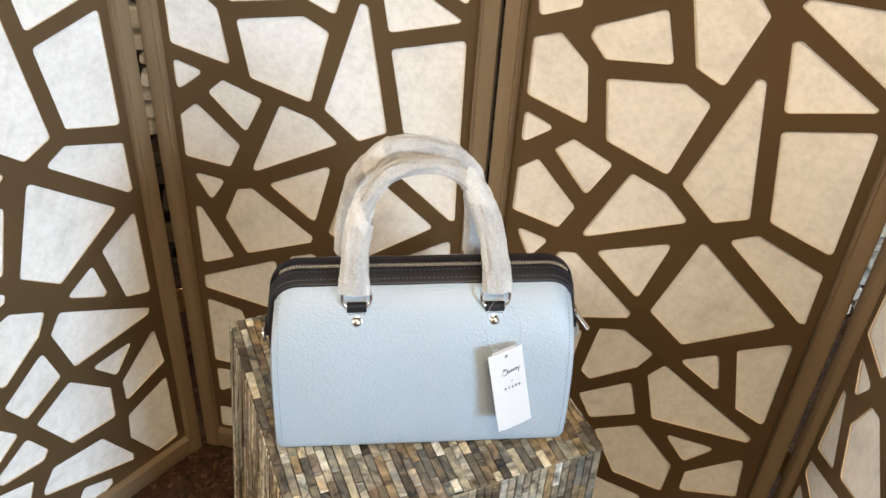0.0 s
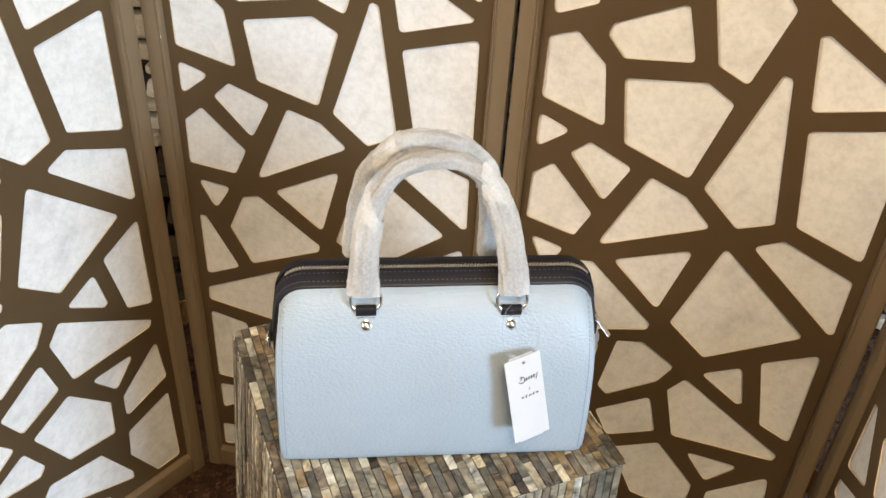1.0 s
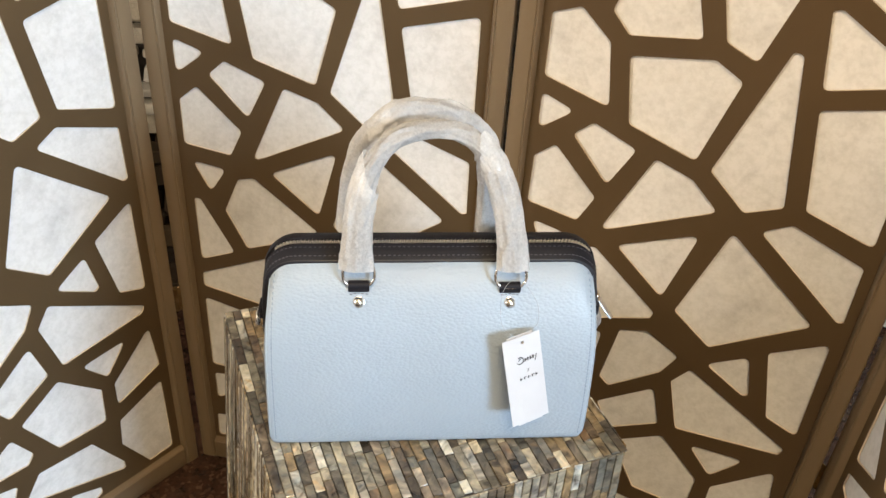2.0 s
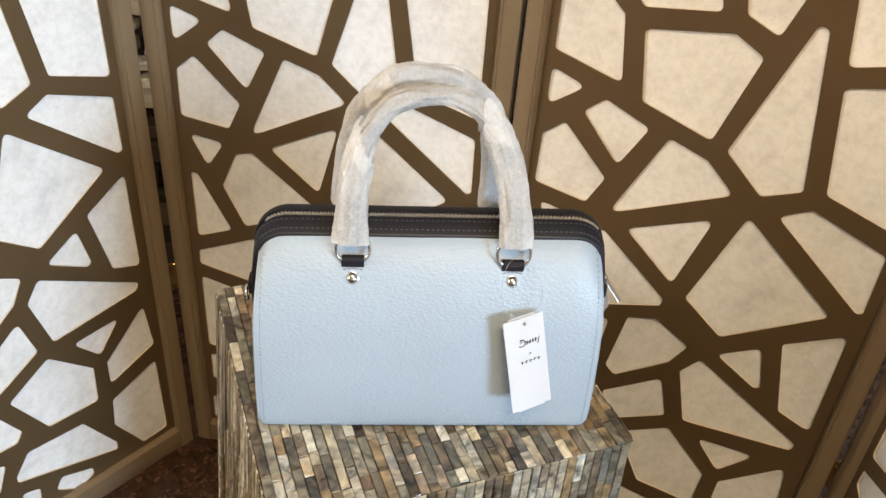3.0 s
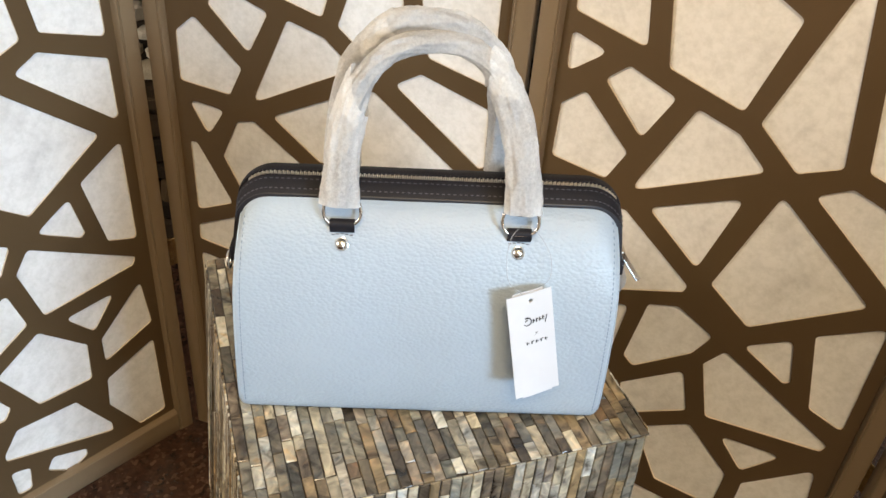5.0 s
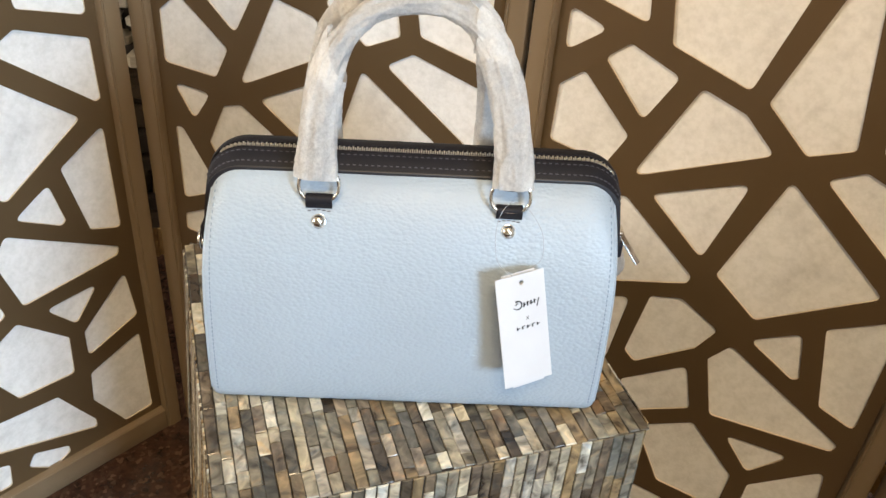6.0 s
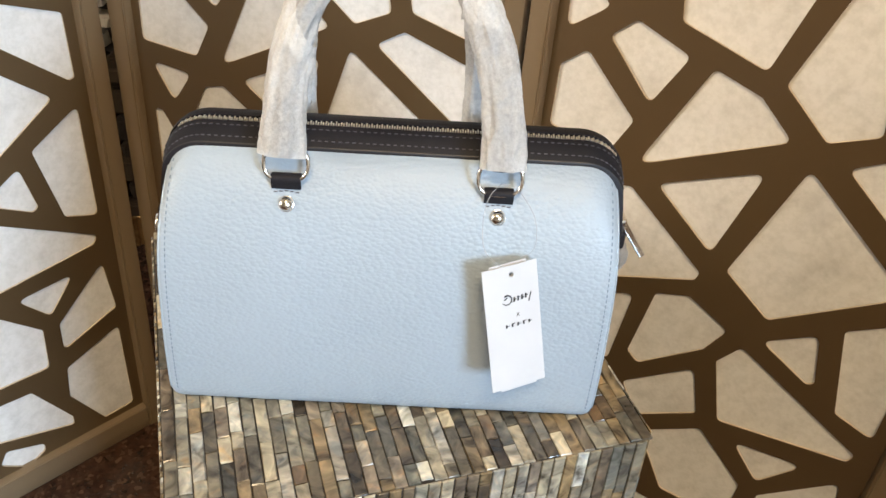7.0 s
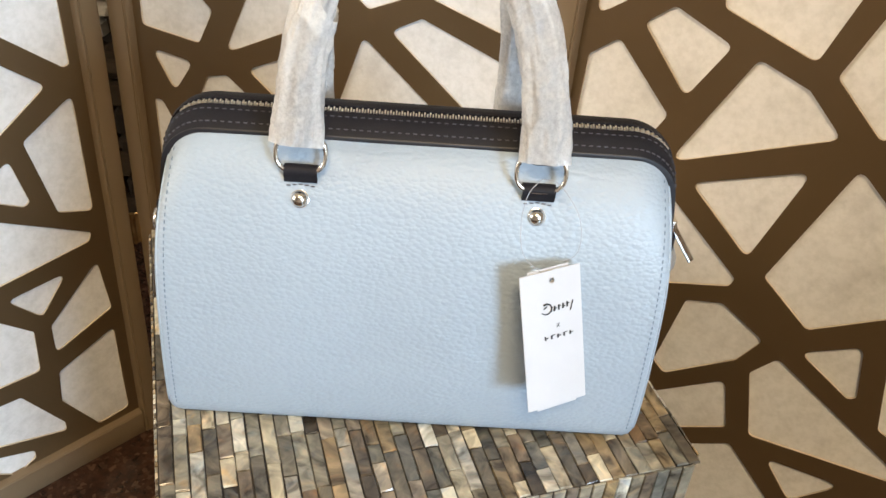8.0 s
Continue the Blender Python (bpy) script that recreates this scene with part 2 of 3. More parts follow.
def loft(rings, closed=True, cap=True):
    """Skin between rings of equally many points."""
    bm = bmesh.new()
    vs = [[bm.verts.new(p) for p in ring] for ring in rings]
    n = len(vs[0])
    for a, b in zip(vs, vs[1:]):
        for i in range(n if closed else n - 1):
            j = (i + 1) % n
            bm.faces.new((a[i], a[j], b[j], b[i]))
    if cap and closed:
        bm.faces.new(vs[0][::-1])
        bm.faces.new(vs[-1])
    bmesh.ops.recalc_face_normals(bm, faces=bm.faces[:])
    return bm


def spline(points, n):
    """A smooth curve of n+1 points through the given ones (Catmull-Rom)."""
    p = [Vector(q) for q in points]
    p = [2 * p[0] - p[1]] + p + [2 * p[-1] - p[-2]]
    out, spans = [], len(p) - 3
    for i in range(n + 1):
        s = min(i / n * spans, spans - 1e-6)
        k, t = int(s), s - int(s)
        a, b, c, d = p[k:k + 4]
        out.append(0.5 * (2 * b + (c - a) * t + (2 * a - 5 * b + 4 * c - d) * t * t + (3 * b - a - 3 * c + d) * t ** 3))
    return out


def tube(points, radius, sides=10, closed=False):
    """A round bar along a line of points."""
    rings, n = [], len(points)
    prev = None
    for i, p in enumerate(points):
        t = (points[(i + 1) % n] - points[i - 1]) if closed else (points[min(i + 1, n - 1)] - points[max(i - 1, 0)])
        t.normalize()
        side = t.orthogonal().normalized() if prev is None else (prev - t * prev.dot(t)).normalized()
        prev = side
        up = t.cross(side)
        rings.append([p + radius * (math.cos(a) * side + math.sin(a) * up) for a in (2 * math.pi * k / sides for k in range(sides))])
    if closed:
        return loft(rings + [rings[0]], True, False)
    return loft(rings)


def dome(r, h, seg=20, rings=6):
    prof = [(r, 0)] + [(r * math.cos(a), h * math.sin(a)) for a in (0.5 * math.pi * k / rings for k in range(rings))] + [(0.0002, h)]
    return loft([[Vector((q * math.cos(2 * math.pi * k / seg), q * math.sin(2 * math.pi * k / seg), z)) for k in range(seg)] for q, z in prof])


def join(bms):
    out = bmesh.new()
    for b in bms:
        tmp = bpy.data.meshes.new("tmp")
        b.to_mesh(tmp)
        out.from_mesh(tmp)
        bpy.data.meshes.remove(tmp)
        b.free()
    return out


# ---- the room ----
def structure(name, bm, mat, label, category):
    ob = part(name, bm, mat)
    return tagged(ob, label, category, kind="structure")


structure("floor", box(-2.6, -3.2, -0.1, 3.2, 1.5, FLOOR), GRANITE, "polished dark brown speckled granite floor", "floor")
structure("ceiling", box(-2.6, -3.2, 2.4, 3.2, 1.5, 2.5), CEILING, "plain warm white painted ceiling", "ceiling")
wall_north = structure("wall_north", box(-2.6, 1.32, FLOOR, 3.2, 1.5, 2.4), MORTAR, "stacked pale stone wall with dark joints", "wall")


def window_wall(name, along_x, line, depth, span, opening, window_name):
    """A plastered wall with one framed, glazed opening: line is its inner face, depth its signed thickness."""
    (s0, s1), (a0, a1, z0, z1) = span, opening

    def block(u0, v0, zz0, u1, v1, zz1):
        v0, v1 = sorted((line + v0 * depth, line + v1 * depth))
        return box(u0, v0, zz0, u1, v1, zz1) if along_x else box(v0, u0, zz0, v1, u1, zz1)

    structure(name, join([block(s0, 0, FLOOR, a0, 1, 2.4), block(a1, 0, FLOOR, s1, 1, 2.4), block(a0, 0, FLOOR, a1, 1, z0), block(a0, 0, z1, a1, 1, 2.4)]),
              PLASTER, "plain warm beige plastered wall with a window", "wall")
    f = 0.05
    win = structure(window_name, join([block(a0, 0.3, z0, a0 + f, 0.8, z1), block(a1 - f, 0.3, z0, a1, 0.8, z1), block(a0 + f, 0.3, z0, a1 - f, 0.8, z0 + f), block(a0 + f, 0.3, z1 - f, a1 - f, 0.8, z1)]),
                    WHITE_PAINT, "white painted window with one pane", "window")
    glass = part("pane", block(a0 + f, 0.52, z0 + f, a1 - f, 0.58, z1 - f), GLASS, win)
    glass.visible_shadow = False


window_wall("wall_west", False, -2.6, -0.1, (-3.2, 1.5), (-1.05, -0.05, 0.8, 2.1), "window_1")
window_wall("wall_south", True, -3.2, -0.1, (-2.6, 3.2), (2.0, 3.1, 1.25, 2.35), "window_2")
structure("wall_east", box(3.2, -3.2, FLOOR, 3.3, 1.5, 2.4), PLASTER, "plain warm beige plastered wall", "wall")


# ---- the folding screen ----
WIDE, TALL = 0.410, 1.70


def inset(poly, d):
    """A convex outline moved inwards by d (outwards: minus)."""
    out, n = [], len(poly)
    for i in range(n):
        a, b, c = (Vector(poly[(i + k) % n]) for k in (-1, 0, 1))
        e1, e2 = (b - a).normalized(), (c - b).normalized()
        n1, n2 = Vector((-e1.y, e1.x)), Vector((-e2.y, e2.x))
        h = n1 + n2
        out.append(b + h * (d / max(0.25, h.dot(n1))))
    return out


def rounded(poly, r, seg=4):
    out, n = [], len(poly)
    for i in range(n):
        a, b, c = (Vector(poly[(i + k) % n]) for k in (-1, 0, 1))
        e1, e2 = (a - b), (c - b)
        l1, l2 = e1.length, e2.length
        e1.normalize(), e2.normalize()
        half = max(0.15, e1.angle(e2) / 2)
        cut = min(r / math.tan(half), 0.42 * l1, 0.42 * l2)
        p, q = b + e1 * cut, b + e2 * cut
        for k in range(seg + 1):
            t = k / seg
            out.append((1 - t) ** 2 * p + 2 * t * (1 - t) * b + t * t * q)
    return out


CELLS = []


def cell(*xz):
    """One opening of the lattice: corners as x, z in millimetres from the panel's lower left corner. The design comes twice, one above the other."""
    pts = [Vector((xz[i] / 1000, xz[i + 1] / 1000)) for i in range(0, len(xz), 2)]
    area = sum(a.x * b.y - b.x * a.y for a, b in zip(pts, pts[1:] + pts[:1]))
    if area < 0:
        pts.reverse()
    CELLS.append(pts)
    CELLS.append([p + Vector((0, 0.80)) for p in pts])


# upper rows of the design
cell(32, 832, 39, 773, 81, 791, 86, 836)
cell(36, 751, 65, 762, 97, 734, 106, 669, 36, 687)
cell(36, 669, 73, 657, 36, 628)
cell(74, 632, 94, 650, 141, 632, 117, 585)
cell(36, 597, 58, 616, 108, 567, 92, 534, 35, 541)
cell(42, 520, 84, 514, 62, 480)
cell(94, 764, 98, 776, 164, 807, 180, 754, 113, 744)
cell(179, 838, 200, 756, 230, 743, 254, 818, 230, 845)
cell(117, 725, 195, 738, 223, 723, 198, 636, 128, 657)
cell(257, 760, 266, 758, 288, 611, 254, 595, 214, 630)
cell(161, 628, 200, 616, 231, 588, 117, 529)
cell(275, 832, 281, 840, 372, 842, 372, 769)
cell(277, 800, 285, 802, 365, 755, 363, 751, 288, 731)
cell(291, 713, 372, 734, 373, 594, 307, 614)
cell(274, 580, 301, 596, 372, 571, 373, 506, 367, 504)
# middle rows
cell(139, 518, 221, 558, 197, 470)
cell(250, 571, 348, 491, 258, 426, 214, 459)
cell(78, 457, 98, 503, 118, 508, 194, 448, 191, 439, 103, 405)
cell(162, 411, 191, 421, 231, 400, 216, 371, 162, 326, 150, 336)
cell(153, 297, 214, 346, 228, 296, 173, 262)
cell(182, 245, 236, 280, 287, 231, 284, 178, 218, 180)
cell(230, 364, 247, 389, 365, 323, 361, 313, 248, 298)
cell(260, 403, 301, 430, 312, 381, 306, 377)
cell(317, 443, 370, 477, 371, 347, 336, 359)
cell(268, 281, 332, 287, 299, 245)
cell(305, 229, 365, 287, 372, 219, 304, 192)
cell(39, 468, 47, 468, 85, 396, 39, 377)
cell(38, 356, 143, 402, 133, 316, 37, 335)
# bottom rows
cell(37, 316, 86, 304, 91, 285, 62, 198, 36, 200)
cell(37, 183, 64, 184, 56, 147, 37, 135)
cell(33, 103, 54, 103, 54, 62, 32, 60)
cell(116, 300, 159, 247, 105, 203, 88, 210, 112, 286)
cell(166, 233, 187, 195, 178, 182, 121, 184, 115, 197)
cell(370, 192, 371, 65, 333, 63, 298, 123, 302, 165)
cell(258, 155, 296, 91, 296, 78, 165, 122, 166, 132, 186, 160)
cell(216, 90, 257, 73, 257, 62, 234, 51, 206, 73)
cell(159, 160, 142, 119, 96, 155, 105, 174)
cell(79, 128, 132, 108, 148, 60, 79, 60)
cell(165, 101, 188, 93, 184, 60, 167, 60)


def lattice_plate(x0, z0, x1, z1, front, back):
    """A flat plate with all the openings cut through it; cut walls take the second material, a painted glint."""
    from mathutils.geometry import delaunay_2d_cdt
    holes = [rounded(c, 0.0058) for c in CELLS]
    pts = [Vector(p) for p in ((x0, z0), (x1, z0), (x1, z1), (x0, z1))]
    faces = [[0, 1, 2, 3]]
    for h in holes:
        faces.append(list(range(len(pts), len(pts) + len(h))))
        pts += h
    verts, _, tris, _, _, owners = delaunay_2d_cdt(pts, [], faces, 0, 1e-6)
    bm = bmesh.new()
    f = [bm.verts.new((v.x, front, v.y)) for v in verts]
    g = [bm.verts.new((v.x, back, v.y)) for v in verts]
    use = {}
    for tri, own in zip(tris, owners):
        if len(own) == 1 and own[0] == 0:
            bm.faces.new([f[i] for i in tri])
            bm.faces.new([g[i] for i in reversed(tri)])
            for i, j in zip(tri, tri[1:] + tri[:1]):
                use[(i, j)] = True
    for i, j in use:
        if (j, i) not in use:
            face = bm.faces.new((f[j], f[i], g[i], g[j]))
            face.material_index = 1
    bmesh.ops.recalc_face_normals(bm, faces=bm.faces[:])
    return bm


def bar(p, q, width, front, back, lip, side):
    """A frame member from p to q (x, z): a slightly crowned face, then a groove, a fine bead and a slope down to the lattice."""
    p, q = Vector(p), Vector(q)
    d = (q - p).normalized()
    w = Vector((-d.y, d.x)) * side
    f, e = front, width
    prof = [(0, back), (0, f + 0.0022), (0.0007, f + 0.0007), (0.0022, f), (0.5 * e, f - 0.0006), (e - lip - 0.0004, f), (e - lip, f + 0.0010), (e - lip + 0.0004, f + 0.0010),
            (e - lip + 0.0009, f + 0.0001), (e - lip + 0.0016, f - 0.0003), (e - lip + 0.0023, f + 0.0002), (e - lip + 0.0027, f + 0.0012), (e, f + 0.0064), (e, back)]
    return loft([[Vector((c.x + w.x * s, y, c.y + w.y * s)) for s, y in prof] for c in (p, q)])


def folding_panel(m):
    """One panel of the screen: frame, pierced lattice and the paper panes behind it."""
    ob = new("folding_screen_panel")
    b = FLOOR
    inner = 0.027
    part("stile", bar((0.0050, b), (0.0050, TALL), inner - 0.0050, -0.0080, 0.015, 0.0048, -1), FRAME_BRONZE, ob, smooth="crisp")
    part("stile", bar((WIDE - 0.0050, b), (WIDE - 0.0050, TALL), inner - 0.0050, -0.0080, 0.015, 0.0048, 1), FRAME_BRONZE, ob, smooth="crisp")
    part("bottom_rail", bar((inner, b), (WIDE - inner, b), 0.037, -0.0076, 0.0145, 0.0048, 1), FRAME_BRONZE, ob, smooth="crisp")
    part("top_rail", bar((inner, TALL), (WIDE - inner, TALL), 0.040, -0.0076, 0.0145, 0.0048, -1), FRAME_BRONZE, ob, smooth="crisp")
    data = mesh_of("lattice", lattice_plate(inner - 0.004, b + 0.036, WIDE - inner + 0.004, TALL - 0.036, 0.0, 0.0022), BRONZE, CUT_EDGE_GLINT)
    lattice = new("lattice", data)
    lattice.parent = ob
    tagged(lattice, "pierced bronze lattice with irregular rounded openings")
    for c in CELLS:
        o = inset(c, -0.006)
        bm = bmesh.new()
        lo = [bm.verts.new((p.x, 0.0028, p.y)) for p in o]
        hi = [bm.verts.new((p.x, 0.0042, p.y)) for p in o]
        bm.faces.new(lo)
        bm.faces.new(hi[::-1])
        for i in range(len(o)):
            j = (i + 1) % len(o)
            bm.faces.new((lo[i], hi[i], hi[j], lo[j]))
        bmesh.ops.recalc_face_normals(bm, faces=bm.faces[:])
        part("pane", bm, PARCHMENT, ob)
    tagged(ob, "bronze-painted folding screen panel with pierced lattice over cream paper", "folding screen", "panels of the folding screen")
    ob.matrix_world = m
    return ob


screen_panel = folding_panel(pose(-0.5794, 0.6005, 0, 0, 0, 51.83))
copy_thing(screen_panel, pose(-0.3215, 0.9279, 0, 0, 0, -11.16))
copy_thing(screen_panel, pose(0.0768, 0.8488, 0, 0, 0, -25.2))
copy_thing(screen_panel, pose(0.4518, 0.6728, 0, 0, 0, -97.0))


def hinge(m):
    """A brass butt hinge: two leaves, a knuckle and screws."""
    ob = new("hinge")
    part("leaf", box(-0.011, -0.0008, -0.019, -0.0022, 0.0008, 0.019, 0.0004, 1), BRASS, ob)
    part("leaf", box(0.0022, -0.0008, -0.019, 0.011, 0.0008, 0.019, 0.0004, 1), BRASS, ob)
    for k in range(5):
        z = -0.019 + 0.0076 * k
        part("knuckle", tube([Vector((0, -0.0012, z + 0.0003)), Vector((0, -0.0012, z + 0.0073))], 0.0026, 12), BRASS, ob, smooth=False)
    for sx in (-1, 1):
        for z in (-0.012, 0.0, 0.012):
            part("screw", dome(0.0016, 0.0008, 10, 3), BRASS, ob, m=pose(sx * 0.0068, -0.0008, z, 90))
    tagged(ob, "small brass hinge joining two screen panels", "hinge", "hinges of the folding screen")
    ob.matrix_world = m
    return ob


hinge_ab = hinge(pose(-0.3225, 0.9175, 0.313, 0, 0, 20))
copy_thing(hinge_ab, pose(0.4475, 0.6665, 0.307, 0, 0, -61))


# ---- the side table ----
SIDE, ROUND = 0.280, 0.012
LEAN = Matrix.Translation((-0.11, 0.5, TOP)) @ pose(0, 0, 0, 0, -1.0, 0) @ Matrix.Translation((0.11, -0.5, -TOP))   # both stand a little out of level
TABLE = LEAN @ pose(0.1753, 0.5102, 0, 0, 0, 21.8) @ pose(-SIDE, 0, 0)
table = new("mosaic_side_table")
table.matrix_world = TABLE
tagged(table, "square side table covered in grey-brown shell mosaic strips", "side table")


def square_outline(d, n=5):
    """The table's rounded square outline, moved inwards by d."""
    r, out = ROUND - d, []
    for cx, cy, a0 in ((SIDE - ROUND, ROUND, -90), (SIDE - ROUND, SIDE - ROUND, 0), (ROUND, SIDE - ROUND, 90), (ROUND, ROUND, 180)):
        for k in range(n + 1):
            a = radians(a0 + 90 * k / n)
            out.append((cx + r * math.cos(a), cy + r * math.sin(a)))
    return out


SPLAY = 0.088      # the left side slopes outwards towards the floor


def splayed(p):
    """A point of the straight table, moved to where the sloping left side takes it."""
    return Vector((p.x - SPLAY * max(0.0, TOP - p.z) * (1 - p.x / SIDE), p.y, p.z))


core = [(0.0012, FLOOR), (0.0012, TOP - 0.0022), (0.0022, TOP - 0.0012)]
part("core", loft([[splayed(Vector((x, y, z))) for x, y in square_outline(d)] for d, z in core]), GROUT, table, "grouted core of the table, darkened for the shade in the joints")


def tile_faces(bm, m, w, l, h, cut=0.0004, end=0.0004):
    """A strip of shell w x l with broken edges, standing h high on the plane of m."""
    lo = [bm.verts.new(m @ Vector(p)) for p in ((0, 0, 0), (w, 0, 0), (w, l, 0), (0, l, 0))]
    mid = [bm.verts.new(m @ Vector(p)) for p in ((0, 0, h * 0.6), (w, 0, h * 0.6), (w, l, h * 0.6), (0, l, h * 0.6))]
    hi = [bm.verts.new(m @ Vector(p)) for p in ((cut, end, h), (w - cut, end, h), (w - cut, l - end, h), (cut, l - end, h))]
    for a, b in ((lo, mid), (mid, hi)):
        for i in range(4):
            j = (i + 1) % 4
            bm.faces.new((a[i], a[j], b[j], b[i]))
    bm.faces.new(hi)


def strips(length, pitch, rng, sizes=(0.013, 0.019, 0.024, 0.028, 0.032, 0.036, 0.040)):
    """Columns of strips of uneven length over a length x length square: x, y, width, length of each."""
    n = round(length / pitch)
    pitch = length / n
    for i in range(n):
        y = -rng.uniform(0, 0.5 * sizes[-1])
        while y < length:
            l = rng.choice(sizes)
            a, b = max(0.0, y), min(length, y + l)
            if b - a > 0.004:
                yield i * pitch, a, pitch, b - a
            y += l


rng = random.Random(5)
TOP_TILES = []
for x, y, w, l in strips(SIDE - 0.003, 0.0074, rng):
    TOP_TILES.append((x + 0.0015, y + 0.0015, w, l))
front_tiles = sorted(TOP_TILES, key=lambda q: q[1])[:300]
back_tiles = [q for q in TOP_TILES if q not in front_tiles]
bm = bmesh.new()
for x, y, w, l in back_tiles:
    tile_faces(bm, pose(x + 0.0003, y + 0.0003, TOP - 0.0014, rng.gauss(0, 0.5), rng.gauss(0, 1.4)), w - rng.uniform(0.0003, 0.0009), l - rng.uniform(0.0003, 0.0010), 0.0014)
tagged(part("mosaic_top", bm, NACRE_JOINED, table), kind="stuff")


def side_strips(name, m, seed, pitch=0.0074, sizes=(0.03, 0.042, 0.05, 0.058, 0.066)):
    r = random.Random(seed)
    bm = bmesh.new()
    for x, y, w, l in strips(SIDE - 2 * ROUND + 0.012, pitch, r, sizes):
        for k in range(2):
            if y + l + 0.268 * k < TOP - FLOOR - 0.003:
                tile_faces(bm, m @ pose(x + ROUND - 0.006 + 0.0003, 0.0009 + y + 0.268 * k, 0, r.gauss(0, 0.5), r.gauss(0, 2)), w - r.uniform(0.0004, 0.0011), l - r.uniform(0.0005, 0.0012), 0.0013)
    for v in bm.verts:
        v.co = splayed(v.co)
    tagged(part(name, bm, NACRE_JOINED, table), kind="stuff")


# strips run downwards from the rim on all four sides
side_strips("mosaic_front", Matrix.Translation((SIDE, 0.0012, TOP)) @ Matrix.Rotation(radians(180), 4, "Z") @ Matrix.Rotation(radians(-90), 4, "X"), 11)
side_strips("mosaic_left", Matrix.Translation((0.0012, 0, TOP)) @ Matrix.Rotation(radians(90), 4, "Z") @ Matrix.Rotation(radians(-90), 4, "X"), 12, 0.0038, (0.09, 0.13, 0.17, 0.22))
side_strips("mosaic_right", Matrix.Translation((SIDE - 0.0012, SIDE, TOP)) @ Matrix.Rotation(radians(-90), 4, "Z") @ Matrix.Rotation(radians(-90), 4, "X"), 13)
side_strips("mosaic_back", Matrix.Translation((0, SIDE - 0.0012, TOP)) @ Matrix.Rotation(radians(-90), 4, "X"), 14)


# ---- the handbag ----
BAG = LEAN @ pose(0.0127, 0.5155, TOP + 0.0005, 0, 0, 4.5)
LONG, MID = 0.1228, 0.045
bag = new("handbag")
bag.matrix_world = BAG
tagged(bag, "pale blue pebbled leather handbag with graphite zip band on a table", "handbag")

HALF = [(0.045, 0.0), (0.022, 0.0), (0.007, 0.0003), (-0.0010, 0.0011), (-0.0058, 0.0038), (-0.0085, 0.0105), (-0.0095, 0.024), (-0.0095, 0.048), (-0.0072, 0.078),
        (-0.0028, 0.104), (0.0030, 0.123), (0.0105, 0.1385), (0.0190, 0.1495), (0.0285, 0.1563), (0.037, 0.1598), (0.045, 0.1612)]


def profile(n=56):
    front = spline([(y, z, 0) for y, z in HALF], n)
    return [(p.x, p.y) for p in front] + [(2 * MID - p.x, p.y) for p in front[-2:0:-1]]


def bag_section(x):
    """The bag's outline at x, drawn in towards the ends and with a slight sag between them."""
    a = abs(x)
    top = max(0.0, a - (LONG - 0.020))
    drop = 0.020 - math.sqrt(max(0.0, 0.020 ** 2 - top ** 2))
    low = max(0.0, a - (LONG - 0.007))
    lift = 0.007 - math.sqrt(max(0.0, 0.007 ** 2 - low ** 2))
    edge = max(0.0, a - (LONG - 0.0035))
    pinch = 0.0035 - math.sqrt(max(0.0, 0.0035 ** 2 - edge ** 2))
    puff = 0.0016 * (1 - (x / LONG) ** 2) + 0.0006 * math.sin(x * 70)
    out = []
    for y, z in profile():
        k = min(1.0, max(0.0, (z - 0.085) / 0.075))
        z2 = z - drop * k * k * (3 - 2 * k)
        z2 += lift * max(0.0, 1 - z / 0.03)
        s = 1 if y > MID else -1
        face = min(1.0, abs(y - MID) / 0.05)
        y2 = y - s * pinch * face + s * puff * face * min(1, z / 0.03)
        spread = 0.0036 * (x / LONG) ** 2 * (1 - min(1.0, z / 0.15)) if x < 0 else 0.0   # one end sits out a little at the foot
        out.append(Vector((x * (1 - 0.022 * k * k) - spread, y2, z2)))
    return out


xs = [LONG * math.sin(radians(a)) if abs(a) > 60 else LONG * math.sin(radians(60)) * a / 60 for a in range(-90, 91, 3)]
rings = [bag_section(x) for x in xs]
for s in (0, -1):
    c = sum(rings[s], Vector()) / len(rings[s])
    for k, (f, dx) in enumerate(((0.90, 0.0012), (0.72, 0.0026), (0.4, 0.0036))):
        ring = [c + (p - c) * f + Vector((dx * (1 if s else -1), 0, 0)) for p in (bag_section(xs[s]))]
        rings = rings + [ring] if s else [ring] + rings
body = part("body", loft(rings), BLUE, bag, "pale blue pebbled leather body", smooth=True)


def face_at(x, z, back=False):
    """The point of the front (or back) face at x and height z, and the outward normal there."""
    sec = bag_section(x)
    n = len(sec) // 2
    half = sec[5:n]
    best = min(range(1, len(half) - 1), key=lambda i: abs(half[i].z - z))
    a, b = half[best - 1], half[best + 1]
    t = (z - a.z) / (b.z - a.z) if abs(b.z - a.z) > 1e-6 else 0.5
    p = a.lerp(b, min(1, max(0, t)))
    d = (b - a).normalized()
    nrm = Vector((0, -d.z, d.y)).normalized()
    if back:
        p.y, nrm.y = 2 * MID - p.y, -nrm.y
    return p, nrm


def on_face(x, z, lift=0.0, back=False):
    """A frame on the face: local z outwards, local x along the bag."""
    p, n = face_at(x, z, back)
    xx = Vector((1, 0, 0)) if not back else Vector((-1, 0, 0))
    yy = n.cross(xx).normalized()
    m = Matrix((xx, yy, n)).transposed().to_4x4()
    return Matrix.Translation(p + n * lift) @ m


# graphite band over the top, ending in tabs half way down both ends
BAND_Z, BAND_X, BEND, BAND_Y = 0.1640, LONG + 0.0020, 0.025, 0.0390

